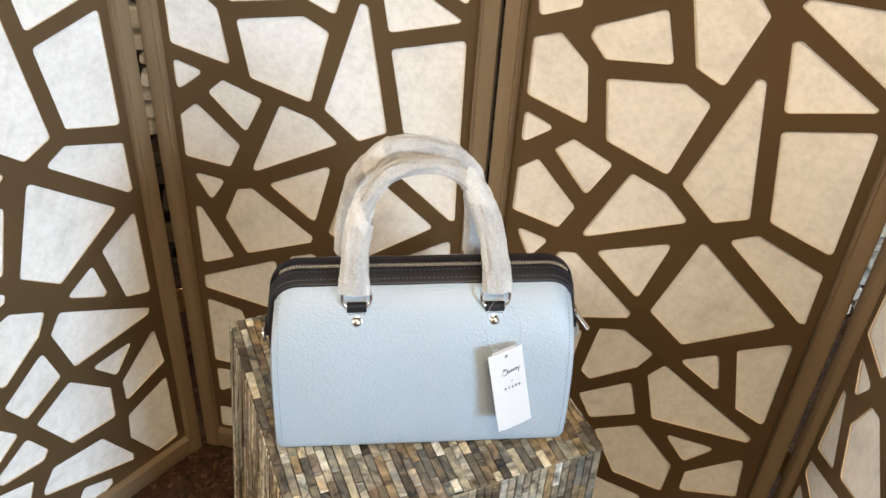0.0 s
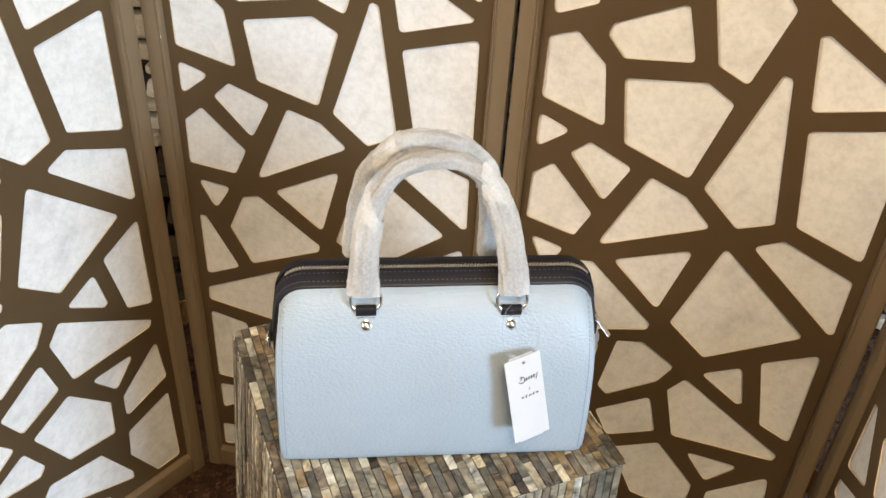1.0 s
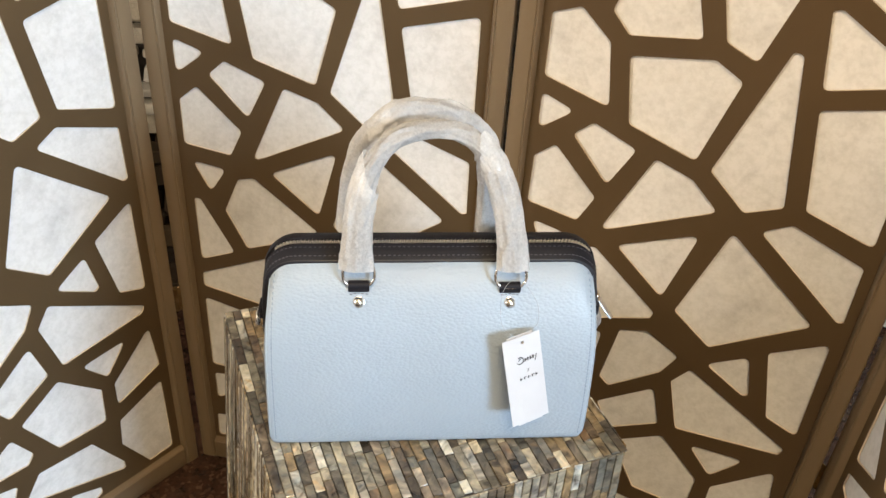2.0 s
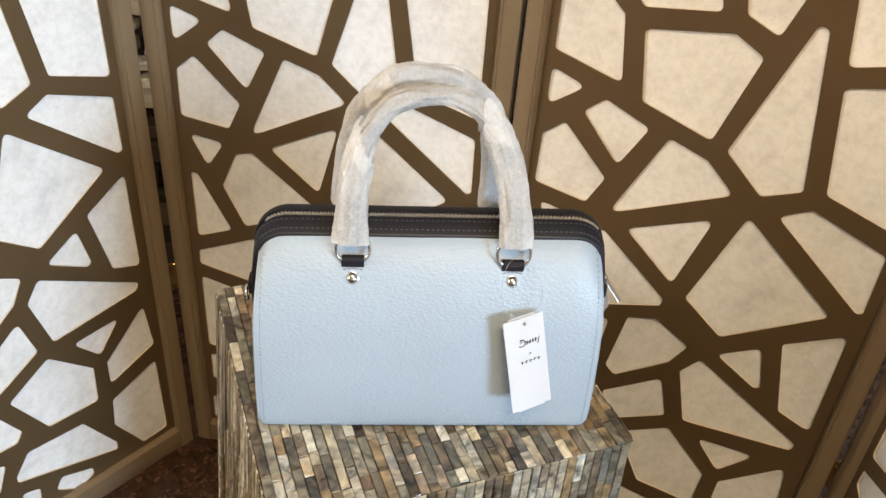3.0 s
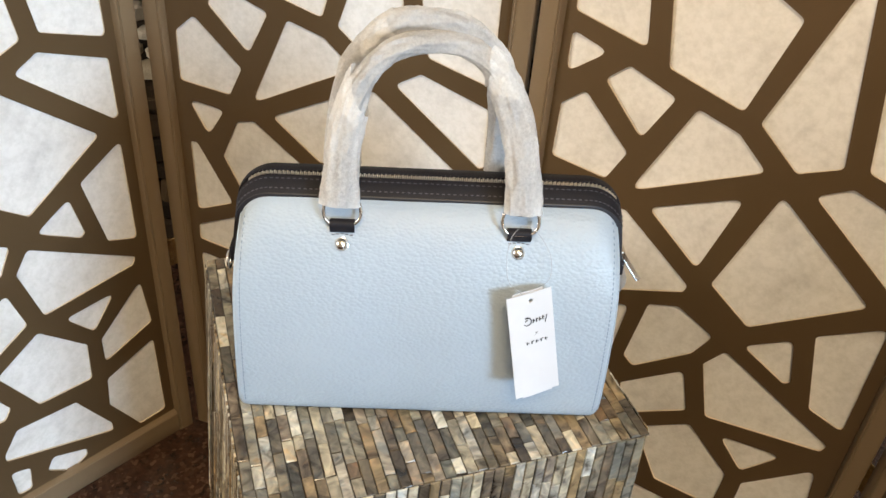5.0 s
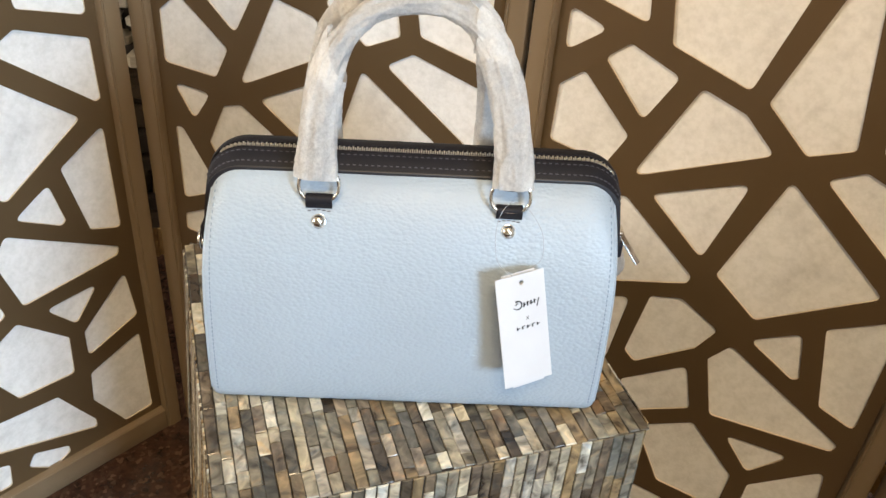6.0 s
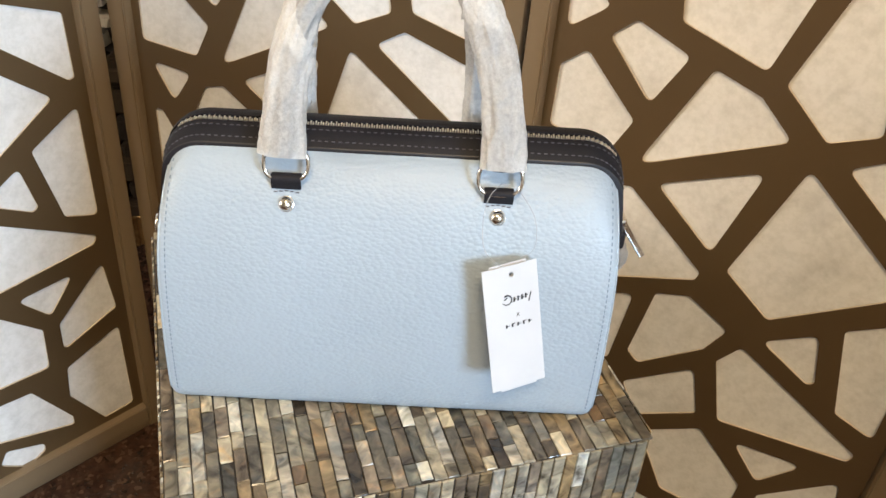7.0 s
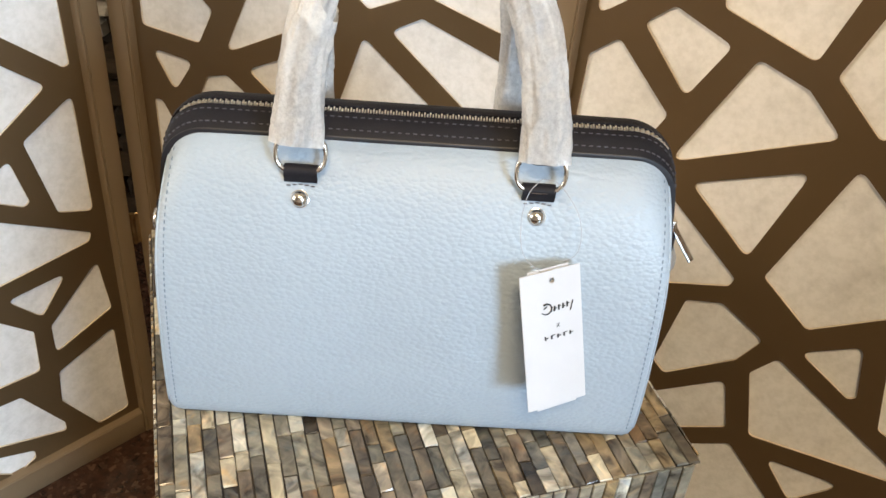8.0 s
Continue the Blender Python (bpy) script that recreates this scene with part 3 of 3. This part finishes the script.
BULGE = 0.0050   # the ends swell out below the shoulders


def band_path(s):
    """Point and outward normal of the band's ridge at length s from its middle, in the x-z plane."""
    flat, arc = BAND_X - BEND, BEND * math.pi / 2
    a, sign = abs(s), (1 if s >= 0 else -1)
    if a <= flat:
        return Vector((s, 0, BAND_Z)), Vector((0, 0, 1))
    if a <= flat + arc:
        t = (a - flat) / BEND
        return Vector((sign * (flat + BEND * math.sin(t)), 0, BAND_Z - BEND * (1 - math.cos(t)))), Vector((sign * math.sin(t), 0, math.cos(t)))
    low = a - flat - arc
    return Vector((sign * (BAND_X + BULGE * math.sin(min(1.0, low / 0.045) * math.pi / 2)), 0, BAND_Z - BEND - low)), Vector((sign, 0, 0))


BAND_END = BAND_X - BEND + BEND * math.pi / 2 + 0.060


def band_point(s, v, lift=0.0):
    """A point of the band at length s and v across it (-1 front seam, 1 back seam)."""
    p, n = band_path(s)
    crown = 0.0012 + (0.0052 if v < 0 else 0.0010) * max(0.0, n.z)
    narrow = 0.0152 if abs(s) < 0.15 else max(0.009, 0.0152 - (abs(s) - 0.15) * 0.15)
    narrow *= 0.80 if v < 0 else 1.0
    q = p + n * (lift - crown * abs(v) ** 1.6)
    return Vector((q.x, BAND_Y + v * narrow, q.z))


def band_strip(v0, v1, thick, s0=-BAND_END, s1=BAND_END, n=150, lift=0.0):
    rings = []
    for i in range(n + 1):
        s = s0 + (s1 - s0) * i / n
        vs = [v0 + (v1 - v0) * k / 4 for k in range(5)]
        rings.append([band_point(s, v, lift - thick) for v in vs] + [band_point(s, v, lift - (0.0006 if v in (v0, v1) else 0)) for v in reversed(vs)])
    return loft(rings)


ZIP = 0.10   # the zip runs behind the middle of the band
part("zip_band", band_strip(-1.04, ZIP - 0.20, 0.003), DARK_LEATHER, bag, "graphite leather band along the zip", smooth="crisp")
part("zip_band", band_strip(ZIP + 0.20, 1.04, 0.004, lift=0.0011), DARK_LEATHER, bag, "graphite leather band along the zip", smooth="crisp")
part("band_edge", band_strip(-1.10, -1.03, 0.0032, lift=-0.0001), BLACK_EDGE, bag, "black painted leather edge", smooth="crisp")
part("band_edge", band_strip(1.03, 1.10, 0.0032, lift=-0.0001), BLACK_EDGE, bag, "black painted leather edge", smooth="crisp")
zipper = part("zipper", band_strip(ZIP - 0.22, ZIP + 0.22, 0.0022, -0.128, 0.158, lift=-0.0014), TAPE, bag, "black zip tape with pale gold teeth")
bm = bmesh.new()
s, side = -0.117, -1
while s < 0.122:
    p, n = band_path(s)
    t = Vector((n.z, 0, -n.x))
    m = Matrix((t, Vector((0, 1, 0)), n)).transposed().to_4x4()
    q = band_point(s, ZIP, -0.0007)
    bmesh.ops.create_cube(bm, size=1, matrix=Matrix.Translation(q + Vector((0, side * 0.0007, 0))) @ m @ Matrix.Diagonal((0.00072, 0.0027, 0.0015, 1)))
    s, side = s + 0.00135, -side
tagged(part("teeth", bm, TEETH, zipper, "pale gold metal zip teeth"), kind="stuff")


def stitches(name, points, normals, length, width, mat, label):
    """A row of short stitches, one between each pair of points."""
    bm = bmesh.new()
    for (a, b), n in zip(points, normals):
        d = (b - a).normalized()
        side = n.cross(d).normalized()
        m = Matrix((d, side, n)).transposed().to_4x4()
        bmesh.ops.create_cube(bm, size=1, matrix=Matrix.Translation((a + b) / 2) @ m @ Matrix.Diagonal((length, width, 0.0006, 1)))
    tagged(part(name, bm, mat, bag, label), kind="stuff")


for v in (-0.84, -0.36):
    pts, nrm = [], []
    s = -0.134
    while s < 0.138:
        pts.append((band_point(s, v, 0.0001), band_point(s + 0.002, v, 0.0001)))
        nrm.append(band_path(s)[1])
        s += 0.0036
    stitches("stitching", pts, nrm, 0.0018, 0.00024, THREAD_GREY, "grey stitching on the band")
for sx in (-1, 1):
    pts, nrm = [], []
    z = 0.012
    while z < 0.146:
        k = min(1.0, max(0.0, (z - 0.085) / 0.075))
        x = sx * (LONG - 0.0050)
        a, n = face_at(x, z)
        b, _ = face_at(x, z + 0.0018)
        pts.append((a + n * 0.00005, b + n * 0.00005))
        nrm.append(n)
        z += 0.0031
    stitches("stitching", pts, nrm, 0.0018, 0.00055, THREAD_BLUE, "blue-grey stitching along the panel edge")
    # narrow turned edge outside the stitching
    line = [face_at(sx * (LONG - 0.0012), 0.012 + 0.0042 * k)[0] + Vector((0, 0.0002, 0)) for k in range(33)]
    part("piping", tube(line, 0.0008, 8), BLUE, bag, smooth=True)

# end tabs with rings, and the zip pull
for sx in (-1, 1):
    z_end = BAND_Z - BEND - 0.060
    z_tab = z_end + 0.026
    part("end_tab", box(sx * (BAND_X + BULGE - 0.001) - 0.0022, BAND_Y - 0.009, z_tab - 0.005, sx * (BAND_X + BULGE - 0.001) + 0.0022, BAND_Y + 0.005, z_tab + 0.006, 0.0014), DARK_LEATHER, bag, "graphite leather end tab")
    if sx > 0:
        continue   # the zip pull hangs there
    ring = [Vector((sx * (BAND_X + BULGE + 0.0030), BAND_Y - 0.003 + 0.005 * math.sin(a), z_tab - 0.008 + 0.0055 * math.cos(a))) for a in (2 * math.pi * k / 20 for k in range(20))]
    part("end_ring", tube(ring, 0.0012, 8, True), STEEL, bag, "small nickel ring", smooth=True)
pull = part("zip_pull", box(-0.0019, -0.0009, -0.026, 0.0019, 0.0009, 0.0, 0.0008), STEEL, bag, "polished metal zip pull",
            m=pose(BAND_X + BULGE + 0.0010, 0.040, 0.111) @ pose(0, 0, 0, 0, -34, 0) @ pose(0, 0, 0, 0, 0, 28))
part("slider", box(BAND_X + BULGE - 0.004, BAND_Y - 0.005, 0.106, BAND_X + BULGE + 0.0015, BAND_Y + 0.005, 0.117, 0.0015), STEEL, bag, "polished metal zip slider")
bm = bmesh.new()
bmesh.ops.create_icosphere(bm, subdivisions=3, radius=1)
for v in bm.verts:
    v.co *= 1 + 0.25 * noise.noise(v.co * 2.3)
part("pull_wrap", bm, TISSUE, bag, "scrap of white tissue on the zip pull", smooth=True, m=pose(BAND_X + BULGE + 0.002, 0.037, 0.091) @ Matrix.Diagonal((0.004, 0.005, 0.009, 1)))


def handle_hardware(x, back, dz=0.0):
    """The leather loop, ring, stitches and stud that hold one end of a handle."""
    f = on_face(x, 0.1345 + dz, 0.0, back)
    part("stud_base", dome(0.0043, 0.0008, 24, 3), STEEL, bag, m=f, smooth=True)
    part("stud", dome(0.0039, 0.0028, 24, 6), STEEL, bag, "polished nickel dome stud", m=on_face(x, 0.1345 + dz, 0.0008, back), smooth=True)
    m = on_face(x, 0.1400 + dz, 0.0003, back)
    bm = bmesh.new()
    for k in range(5):
        bmesh.ops.create_cube(bm, size=1, matrix=Matrix.Translation((-0.0056 + 0.0028 * k, 0.0004 * math.cos(1.4 * (k - 2)), 0)) @ Matrix.Diagonal((0.0019, 0.0006, 0.0006, 1)))
    tagged(part("tab_stitching", bm, THREAD_GREY, bag, m=m), kind="stuff")
    # the loop goes up the face, over the ring and down again
    a, n = face_at(x, 0.1418 + dz, back)
    b, _ = face_at(x, 0.1458 + dz, back)
    o = n * 0.0045
    path = spline([a + n * 0.0008, a.lerp(b, 0.5) + n * 0.0022 + o * 0.5, b + n * 0.0030 + o * 0.5, b + Vector((0, 0, 0.0016)) + o * 0.4, b + Vector((0, 0, 0.0010)) - n * 0.001], 14)
    rings = []
    for i, p in enumerate(path):
        d = (path[min(i + 1, 14)] - path[max(i - 1, 0)]).normalized()
        u = d.cross(Vector((1, 0, 0))).normalized()
        w = 0.0076
        rings.append([p + Vector((w, 0, 0)) + u * 0.0007, p + Vector((w - 0.0006, 0, 0)) + u * 0.0012, p - Vector((w - 0.0006, 0, 0)) + u * 0.0012,
                      p - Vector((w, 0, 0)) + u * 0.0007, p - Vector((w, 0, 0)) - u * 0.0012, p + Vector((w, 0, 0)) - u * 0.0012])
    part("loop", loft(rings), DARK_LEATHER, bag, "graphite leather loop", smooth="crisp")
    c = b + o * 0.80 + Vector((0, 0, 0.0080))
    lean = n * -0.25 + Vector((0, 0, 1))
    lean.normalize()
    ring = []
    for k in range(36):
        t = 2 * math.pi * k / 36
        ex, ez = (0.0080 if back else 0.0114) * math.copysign(abs(math.cos(t)) ** 0.75, math.cos(t)), 0.0092 * math.copysign(abs(math.sin(t)) ** 0.85, math.sin(t))
        ring.append(c + Vector((ex, 0, 0)) + lean * ez)
    part("ring", tube(ring, 0.0012, 10, True), STEEL, bag, "polished nickel handle ring", smooth=True)


def handle(back, seed):
    """A leather handle wrapped in crinkled tissue paper."""
    if back:
        line = [(-0.0625, 0.081, 0.148), (-0.0605, 0.080, 0.192), (-0.050, 0.079, 0.2255), (-0.028, 0.078, 0.2495), (-0.002, 0.078, 0.2530), (0.021, 0.078, 0.2465),
                (0.0395, 0.078, 0.227), (0.0455, 0.079, 0.200), (0.0480, 0.080, 0.148)]
    else:
        line = [(-0.0560, 0.010, 0.1597), (-0.0547, 0.020, 0.184), (-0.0515, 0.031, 0.207), (-0.0430, 0.041, 0.2285), (-0.0265, 0.049, 0.2445), (-0.004, 0.052, 0.2495),
                (0.018, 0.051, 0.2475), (0.036, 0.045, 0.2355), (0.048, 0.034, 0.2125), (0.0540, 0.021, 0.185), (0.0560, 0.010, 0.1582)]
    strap = part("handle", tube(spline(line, 40), 0.0056, 14), DARK_LEATHER, bag, "graphite leather handle", smooth=True)
    n_path = 400
    path = spline(line, n_path)

    def sleeve(t0, t1, slant0, slant1, lean0, lean1, wide, deep, shift, key, n=90, sides=56):
        """A piece of paper round the strap from t0 to t1; its two rims run slantwise. wide and deep give the half widths along it."""
        rings = []
        for i in range(n + 1):
            f, ring = i / n, []
            for k in range(sides):
                a = 2 * math.pi * k / sides
                t = (t0 + slant0 * math.cos(a - lean0)) * (1 - f) + (t1 + slant1 * math.cos(a - lean1)) * f
                t = min(0.9999, max(0.0, t)) * n_path
                j = min(n_path - 1, int(t))
                p = path[j].lerp(path[j + 1], t - j)
                d = (path[min(j + 2, n_path)] - path[max(j - 1, 0)]).normalized()
                u = d.cross(Vector((0, 1, 0))).normalized()
                w = u.cross(d).normalized()
                q, g = Vector((math.cos(a), math.sin(a), 0)), t / n_path
                # long folds along the strap, slanting creases, and a fine crumple
                at = Vector((q.x * 1.5, q.y * 1.5, g * 7 + key * 3.1 + 0.5 * math.sin(a + key)))
                long_fold = 0.25 - abs(noise.noise(Vector((q.x * 2.2, q.y * 2.2, g * 3.2 + key * 5))))
                crease = 0.30 - abs(noise.noise(at * 1.1 + Vector((3, 1, 2))))
                small = 0.22 - abs(noise.noise(at * 3.4 + Vector((9, 4, 1))))
                tiny = 0.2 - abs(noise.noise(at * 8.0))
                step = math.pi / 3
                turn_by = 1.2 * noise.noise(Vector((g * 6 + key * 3, 0.3, key))) + 0.4 * math.floor(g * 8 + key)
                flat = math.cos(step / 2) / math.cos(((a + turn_by) % step) - step / 2)
                r = (0.45 + 0.55 * flat) * (1 + 0.12 * long_fold + 0.28 * crease + 0.11 * small + 0.02 * tiny)
                w0, w1, w2 = wide
                half = w0 * (1 - f) * (1 - f) + 2 * w1 * f * (1 - f) + w2 * f * f
                ring.append(p + u * (q.x * half * r + shift) + w * (q.y * (deep[0] * (1 - f) + deep[1] * f) * r))
            rings.append(ring)
        bm = loft(rings, True, False)
        bmesh.ops.triangulate(bm, faces=bm.faces[:], quad_method="SHORT_EDGE")
        return part("tissue_wrap", bm, TISSUE, strap, "crinkled white tissue paper wrapped round the handle", smooth=True)

    if back:
        # a loose sheet that stands off outside the arch
        sleeve(0.0, 0.40, 0.0, 0.03, 0, 2.0, (0.0128, 0.0098, 0.0105), (0.0080, 0.0085), -0.0022, seed)
        sleeve(0.30, 0.80, 0.03, 0.03, 1.0, 2.6, (0.0100, 0.0100, 0.0100), (0.0085, 0.0085), -0.0018, seed + 1)
        sleeve(0.72, 1.0, 0.02, 0.0, 0.6, 0, (0.0098, 0.0090, 0.0108), (0.0082, 0.0080), -0.0014, seed + 2)
    else:
        sleeve(0.0, 0.270, 0.004, 0.050, 0.5, 0.5, (0.0126, 0.0092, 0.0108), (0.0082, 0.0096), 0.0, seed)
        sleeve(0.20, 0.76, 0.02, 0.02, 0.0, 0.0, (0.0088, 0.0042, 0.0084), (0.0082, 0.0082), 0.0, seed + 1)
        sleeve(0.700, 1.0, -0.050, 0.004, -0.5, 0.5, (0.0104, 0.0100, 0.0120), (0.0096, 0.0082), 0.0, seed + 2)


for back in (False, True):
    for x, dz in (((-0.0600, 0.0), (0.0480, 0.0)) if back else ((-0.0551, -0.0010), (0.0560, -0.0025))):
        handle_hardware(x, back, dz)
    handle(back, 1.0 if not back else 2.6)

# ---- the swing tag ----
tag = new("swing_tag")
tag.matrix_world = BAG
tagged(tag, "white card swing tags with black print hanging on a clear thread", "price tag")


def tag_frame(tl, right, down):
    x, y = Vector(right).normalized(), -Vector(down).normalized()
    z = x.cross(y).normalized()
    y = z.cross(x)
    return Matrix.Translation(tl) @ Matrix((x, y, z)).transposed().to_4x4()


def card(m, w, h, hole, name, label):
    """A thin, slightly curved card with a punched hole near the top."""
    from mathutils.geometry import delaunay_2d_cdt
    pts = [Vector(p) for p in ((0, 0), (0, -h), (w, -h), (w, 0))]
    rim = [Vector((hole[0] + 0.0014 * math.cos(2 * math.pi * k / 14), hole[1] + 0.0014 * math.sin(2 * math.pi * k / 14))) for k in range(14)]
    grid = [Vector((w * i / 5, -h * j / 10)) for i in range(1, 5) for j in range(2, 10)]
    verts, _, tris, _, _, own = delaunay_2d_cdt(pts + rim + grid, [], [[0, 1, 2, 3], list(range(4, 18))], 0, 1e-6)
    bm = bmesh.new()
    bend = lambda v: 0.0008 * math.sin(math.pi * v.x / w) * (0.3 - v.y / h)
    hi = [bm.verts.new((v.x, v.y, bend(v) + 0.0004)) for v in verts]
    lo = [bm.verts.new((v.x, v.y, bend(v))) for v in verts]
    use = set()
    for t, o in zip(tris, own):
        if list(o) == [0]:
            bm.faces.new([hi[i] for i in t])
            bm.faces.new([lo[i] for i in reversed(t)])
            use |= set(zip(t, t[1:] + t[:1]))
    for i, j in use:
        if (j, i) not in use:
            bm.faces.new((hi[j], hi[i], lo[i], lo[j]))
    bmesh.ops.recalc_face_normals(bm, faces=bm.faces[:])
    return part(name, bm, CARD, tag, label, smooth="crisp", m=m)


TAG = tag_frame((0.0478, -0.0190, 0.1150), (0.0310, 0.0139, 0.0015), (0.0092, -0.0185, -0.0657))
W, H = 0.0317, 0.0700
front_card = card(TAG, W, H, (0.0164, -0.0050), "card", "white printed front card")
SECOND = pose(0.0050, 0.0007, -0.0016, 0, 0, 0.6)   # a narrower, slightly longer card behind it
card(TAG @ SECOND, 0.0215, H + 0.0028, (SECOND.inverted() @ Vector((0.0164, -0.0050, 0))).xy, "card", "narrower white card behind the front card")


def ink(x0, y0, x1, y1, turn=0.0):
    x0, x1, y0, y1 = 1.045 * x0 + 0.0021, 1.045 * x1 + 0.0021, 1.02 * y0, 1.02 * y1
    part("print", box(-(x1 - x0) / 2, -(y1 - y0) / 2, 0.0, (x1 - x0) / 2, (y1 - y0) / 2, 0.00025), INK, front_card,
         m=pose((x0 + x1) / 2, (y0 + y1) / 2, 0.0006 + 0.0008 * math.sin(math.pi * (x0 + x1) / 2 / W) * (0.3 - (y0 + y1) / 2 / H), 0, 0, turn))


# a script mark, a small cross and a row of short capitals, as plain shapes
for k in range(7):
    a0, a1 = radians(118 - 38 * k), radians(118 - 38 * (k + 1))
    cx, cy, r = 0.0100, -0.0182, 0.0026
    x0, y0, x1, y1 = cx + r * math.cos(a0), cy + r * math.sin(a0), cx + 1.1 * r * math.cos(a1), cy + r * math.sin(a1)
    long, thin = math.hypot(x1 - x0, y1 - y0) * 1.12, 0.00080 - 0.00006 * k
    mx, my = (x0 + x1) / 2, (y0 + y1) / 2
    ink(mx - long / 2, my - thin / 2, mx + long / 2, my + thin / 2, math.degrees(math.atan2(y1 - y0, x1 - x0)))
for k in range(4):
    ink(0.0136 + 0.0022 * k, -0.0200 + 0.0002 * k, 0.0144 + 0.0022 * k, -0.0174 + 0.0002 * k, -8 + 7 * (k % 2))
    ink(0.01375 + 0.0022 * k, -0.0190 + 0.0011 * (k % 2), 0.0153 + 0.0022 * k, -0.0186 + 0.0011 * (k % 2), 30 - 50 * (k % 2))
ink(0.0084, -0.0176, 0.0106, -0.0171, 28)
ink(0.0226, -0.0218, 0.0231, -0.0166, -18)
ink(0.0142, -0.0273, 0.0166, -0.0271, 52)
ink(0.0142, -0.0273, 0.0166, -0.0271, -52)
for k in range(5):
    ink(0.0082 + 0.0032 * k, -0.0336, 0.0090 + 0.0032 * k, -0.0317, 4 - 14 * (k == 2))
    ink(0.0088 + 0.0032 * k, -0.0328 + 0.0009 * (k % 2), 0.0102 + 0.0032 * k, -0.0325 + 0.0009 * (k % 2), 8)

hole = TAG @ Vector((0.0164, -0.0050, 0))
corner = TAG @ Vector((0.0240, 0.0022, -0.001))
top = Vector((0.0560, 0.0085, 0.1515))
part("thread", tube(spline([top, (0.0500, 0.0035, 0.146), (0.0475, -0.003, 0.134), (0.0500, -0.012, 0.122), hole], 30), 0.00016, 6), CLEAR, tag, "clear plastic thread", smooth=True)
part("thread", tube(spline([top, (0.0640, 0.0065, 0.1500), (0.0735, -0.0005, 0.139), (0.0755, -0.006, 0.128), (0.0735, -0.0085, 0.122), corner], 30), 0.00016, 6), CLEAR, tag, "clear plastic thread", smooth=True)

# ---- ceiling lamp ----
lamp = new("ceiling_lamp")
lamp.location = (0.15, -0.85, 2.4)
tagged(lamp, "flush square ceiling lamp giving warm white light", "lamp")
part("housing", join([box(-0.38, -0.38, -0.06, -0.355, 0.38, 0.0), box(0.355, -0.38, -0.06, 0.38, 0.38, 0.0), box(-0.355, -0.38, -0.06, 0.355, -0.355, 0.0), box(-0.355, 0.355, -0.06, 0.355, 0.38, 0.0)]), WHITE_PAINT, lamp)
part("diffuser", box(-0.355, -0.355, -0.04, 0.355, 0.355, -0.03), CARD, lamp)

# ---- single pieces of the table top and of the stone wall ----
TILE_MESHES = []
rng = random.Random(3)
for k in range(10):
    bm = bmesh.new()
    tile_faces(bm, Matrix(), 1.0, 1.0, 1.0, 0.03 + 0.015 * (k % 3), 0.010 + 0.006 * (k % 2))
    for v in bm.verts:
        v.co += Vector((rng.uniform(-0.035, 0.035), rng.uniform(-0.02, 0.02), 0 if v.co.z < 0.5 else rng.uniform(-0.25, 0.1)))
    TILE_MESHES.append(mesh_of("shell_tile", bm, NACRE))
rng = random.Random(8)
for x, y, w, l in front_tiles:
    ob = new("shell_tile", rng.choice(TILE_MESHES))
    ob.parent = table
    ob.matrix_local = pose(x + 0.0003, y + 0.0003, TOP - 0.0014, rng.gauss(0, 0.7), rng.gauss(0, 1.9)) @ Matrix.Diagonal((w - rng.uniform(0.0002, 0.0009), l - rng.uniform(0.0002, 0.0011), 0.0014, 1))

STONES = {}
for key, mat in (("dark", STONE), ("pale", STONE_PALE)):
    STONES[key] = []
    for k in range(6):
        bm = box(-0.5, -0.5, -0.5, 0.5, 0.5, 0.5, 0.14, 1)
        for v in bm.verts:
            v.co += 0.13 * noise.noise_vector(v.co * 1.7 + Vector((k * 5, 0, 0)))
        STONES[key].append(mesh_of("stone", bm, mat))
far_stones = {"dark": bmesh.new(), "pale": bmesh.new()}
LEDGE = 0.33       # on the left, cream stones begin above this height
z = FLOOR + 0.003
while z < 1.25:
    h = rng.choice((0.028, 0.036, 0.045))
    x = -1.15 + rng.uniform(0, 0.05)
    while x < 1.15:
        w = rng.uniform(0.05, 0.11)
        # dark at all heights behind the middle gap: its shade put into the colour
        key = "pale" if (x < -0.1 and z > LEDGE) or x > 0.45 else "dark"
        joint = 0.015 if key == "pale" else 0.004
        mesh = rng.choice(STONES[key])
        m = pose(x + w / 2, 1.32 - rng.uniform(-0.004, 0.008), z + h / 2, 0, rng.gauss(0, 3)) @ Matrix.Diagonal((w - joint, 0.05, h - joint * 0.7, 1))
        if z < 1.05 and (-0.62 < x < -0.20 or 0.02 < x < 0.30 or 0.55 < x < 0.95):
            ob = new("stone", mesh)
            ob.parent = wall_north
            ob.matrix_local = m
        else:
            heap = far_stones[key]
            first = len(heap.verts)
            heap.from_mesh(mesh)
            heap.verts.ensure_lookup_table()
            for v in heap.verts[first:]:
                v.co = m @ v.co
        x += w
    z += h
tagged(part("stones", far_stones["dark"], STONE_JOINED, wall_north), kind="stuff")
tagged(part("stones", far_stones["pale"], STONE_PALE_JOINED, wall_north), kind="stuff")
part("ledge", box(-1.2, 1.262, LEDGE - 0.012, -0.1, 1.30, LEDGE + 0.010, 0.003, 1), STONE, wall_north, "brown stone ledge below the cream stones")
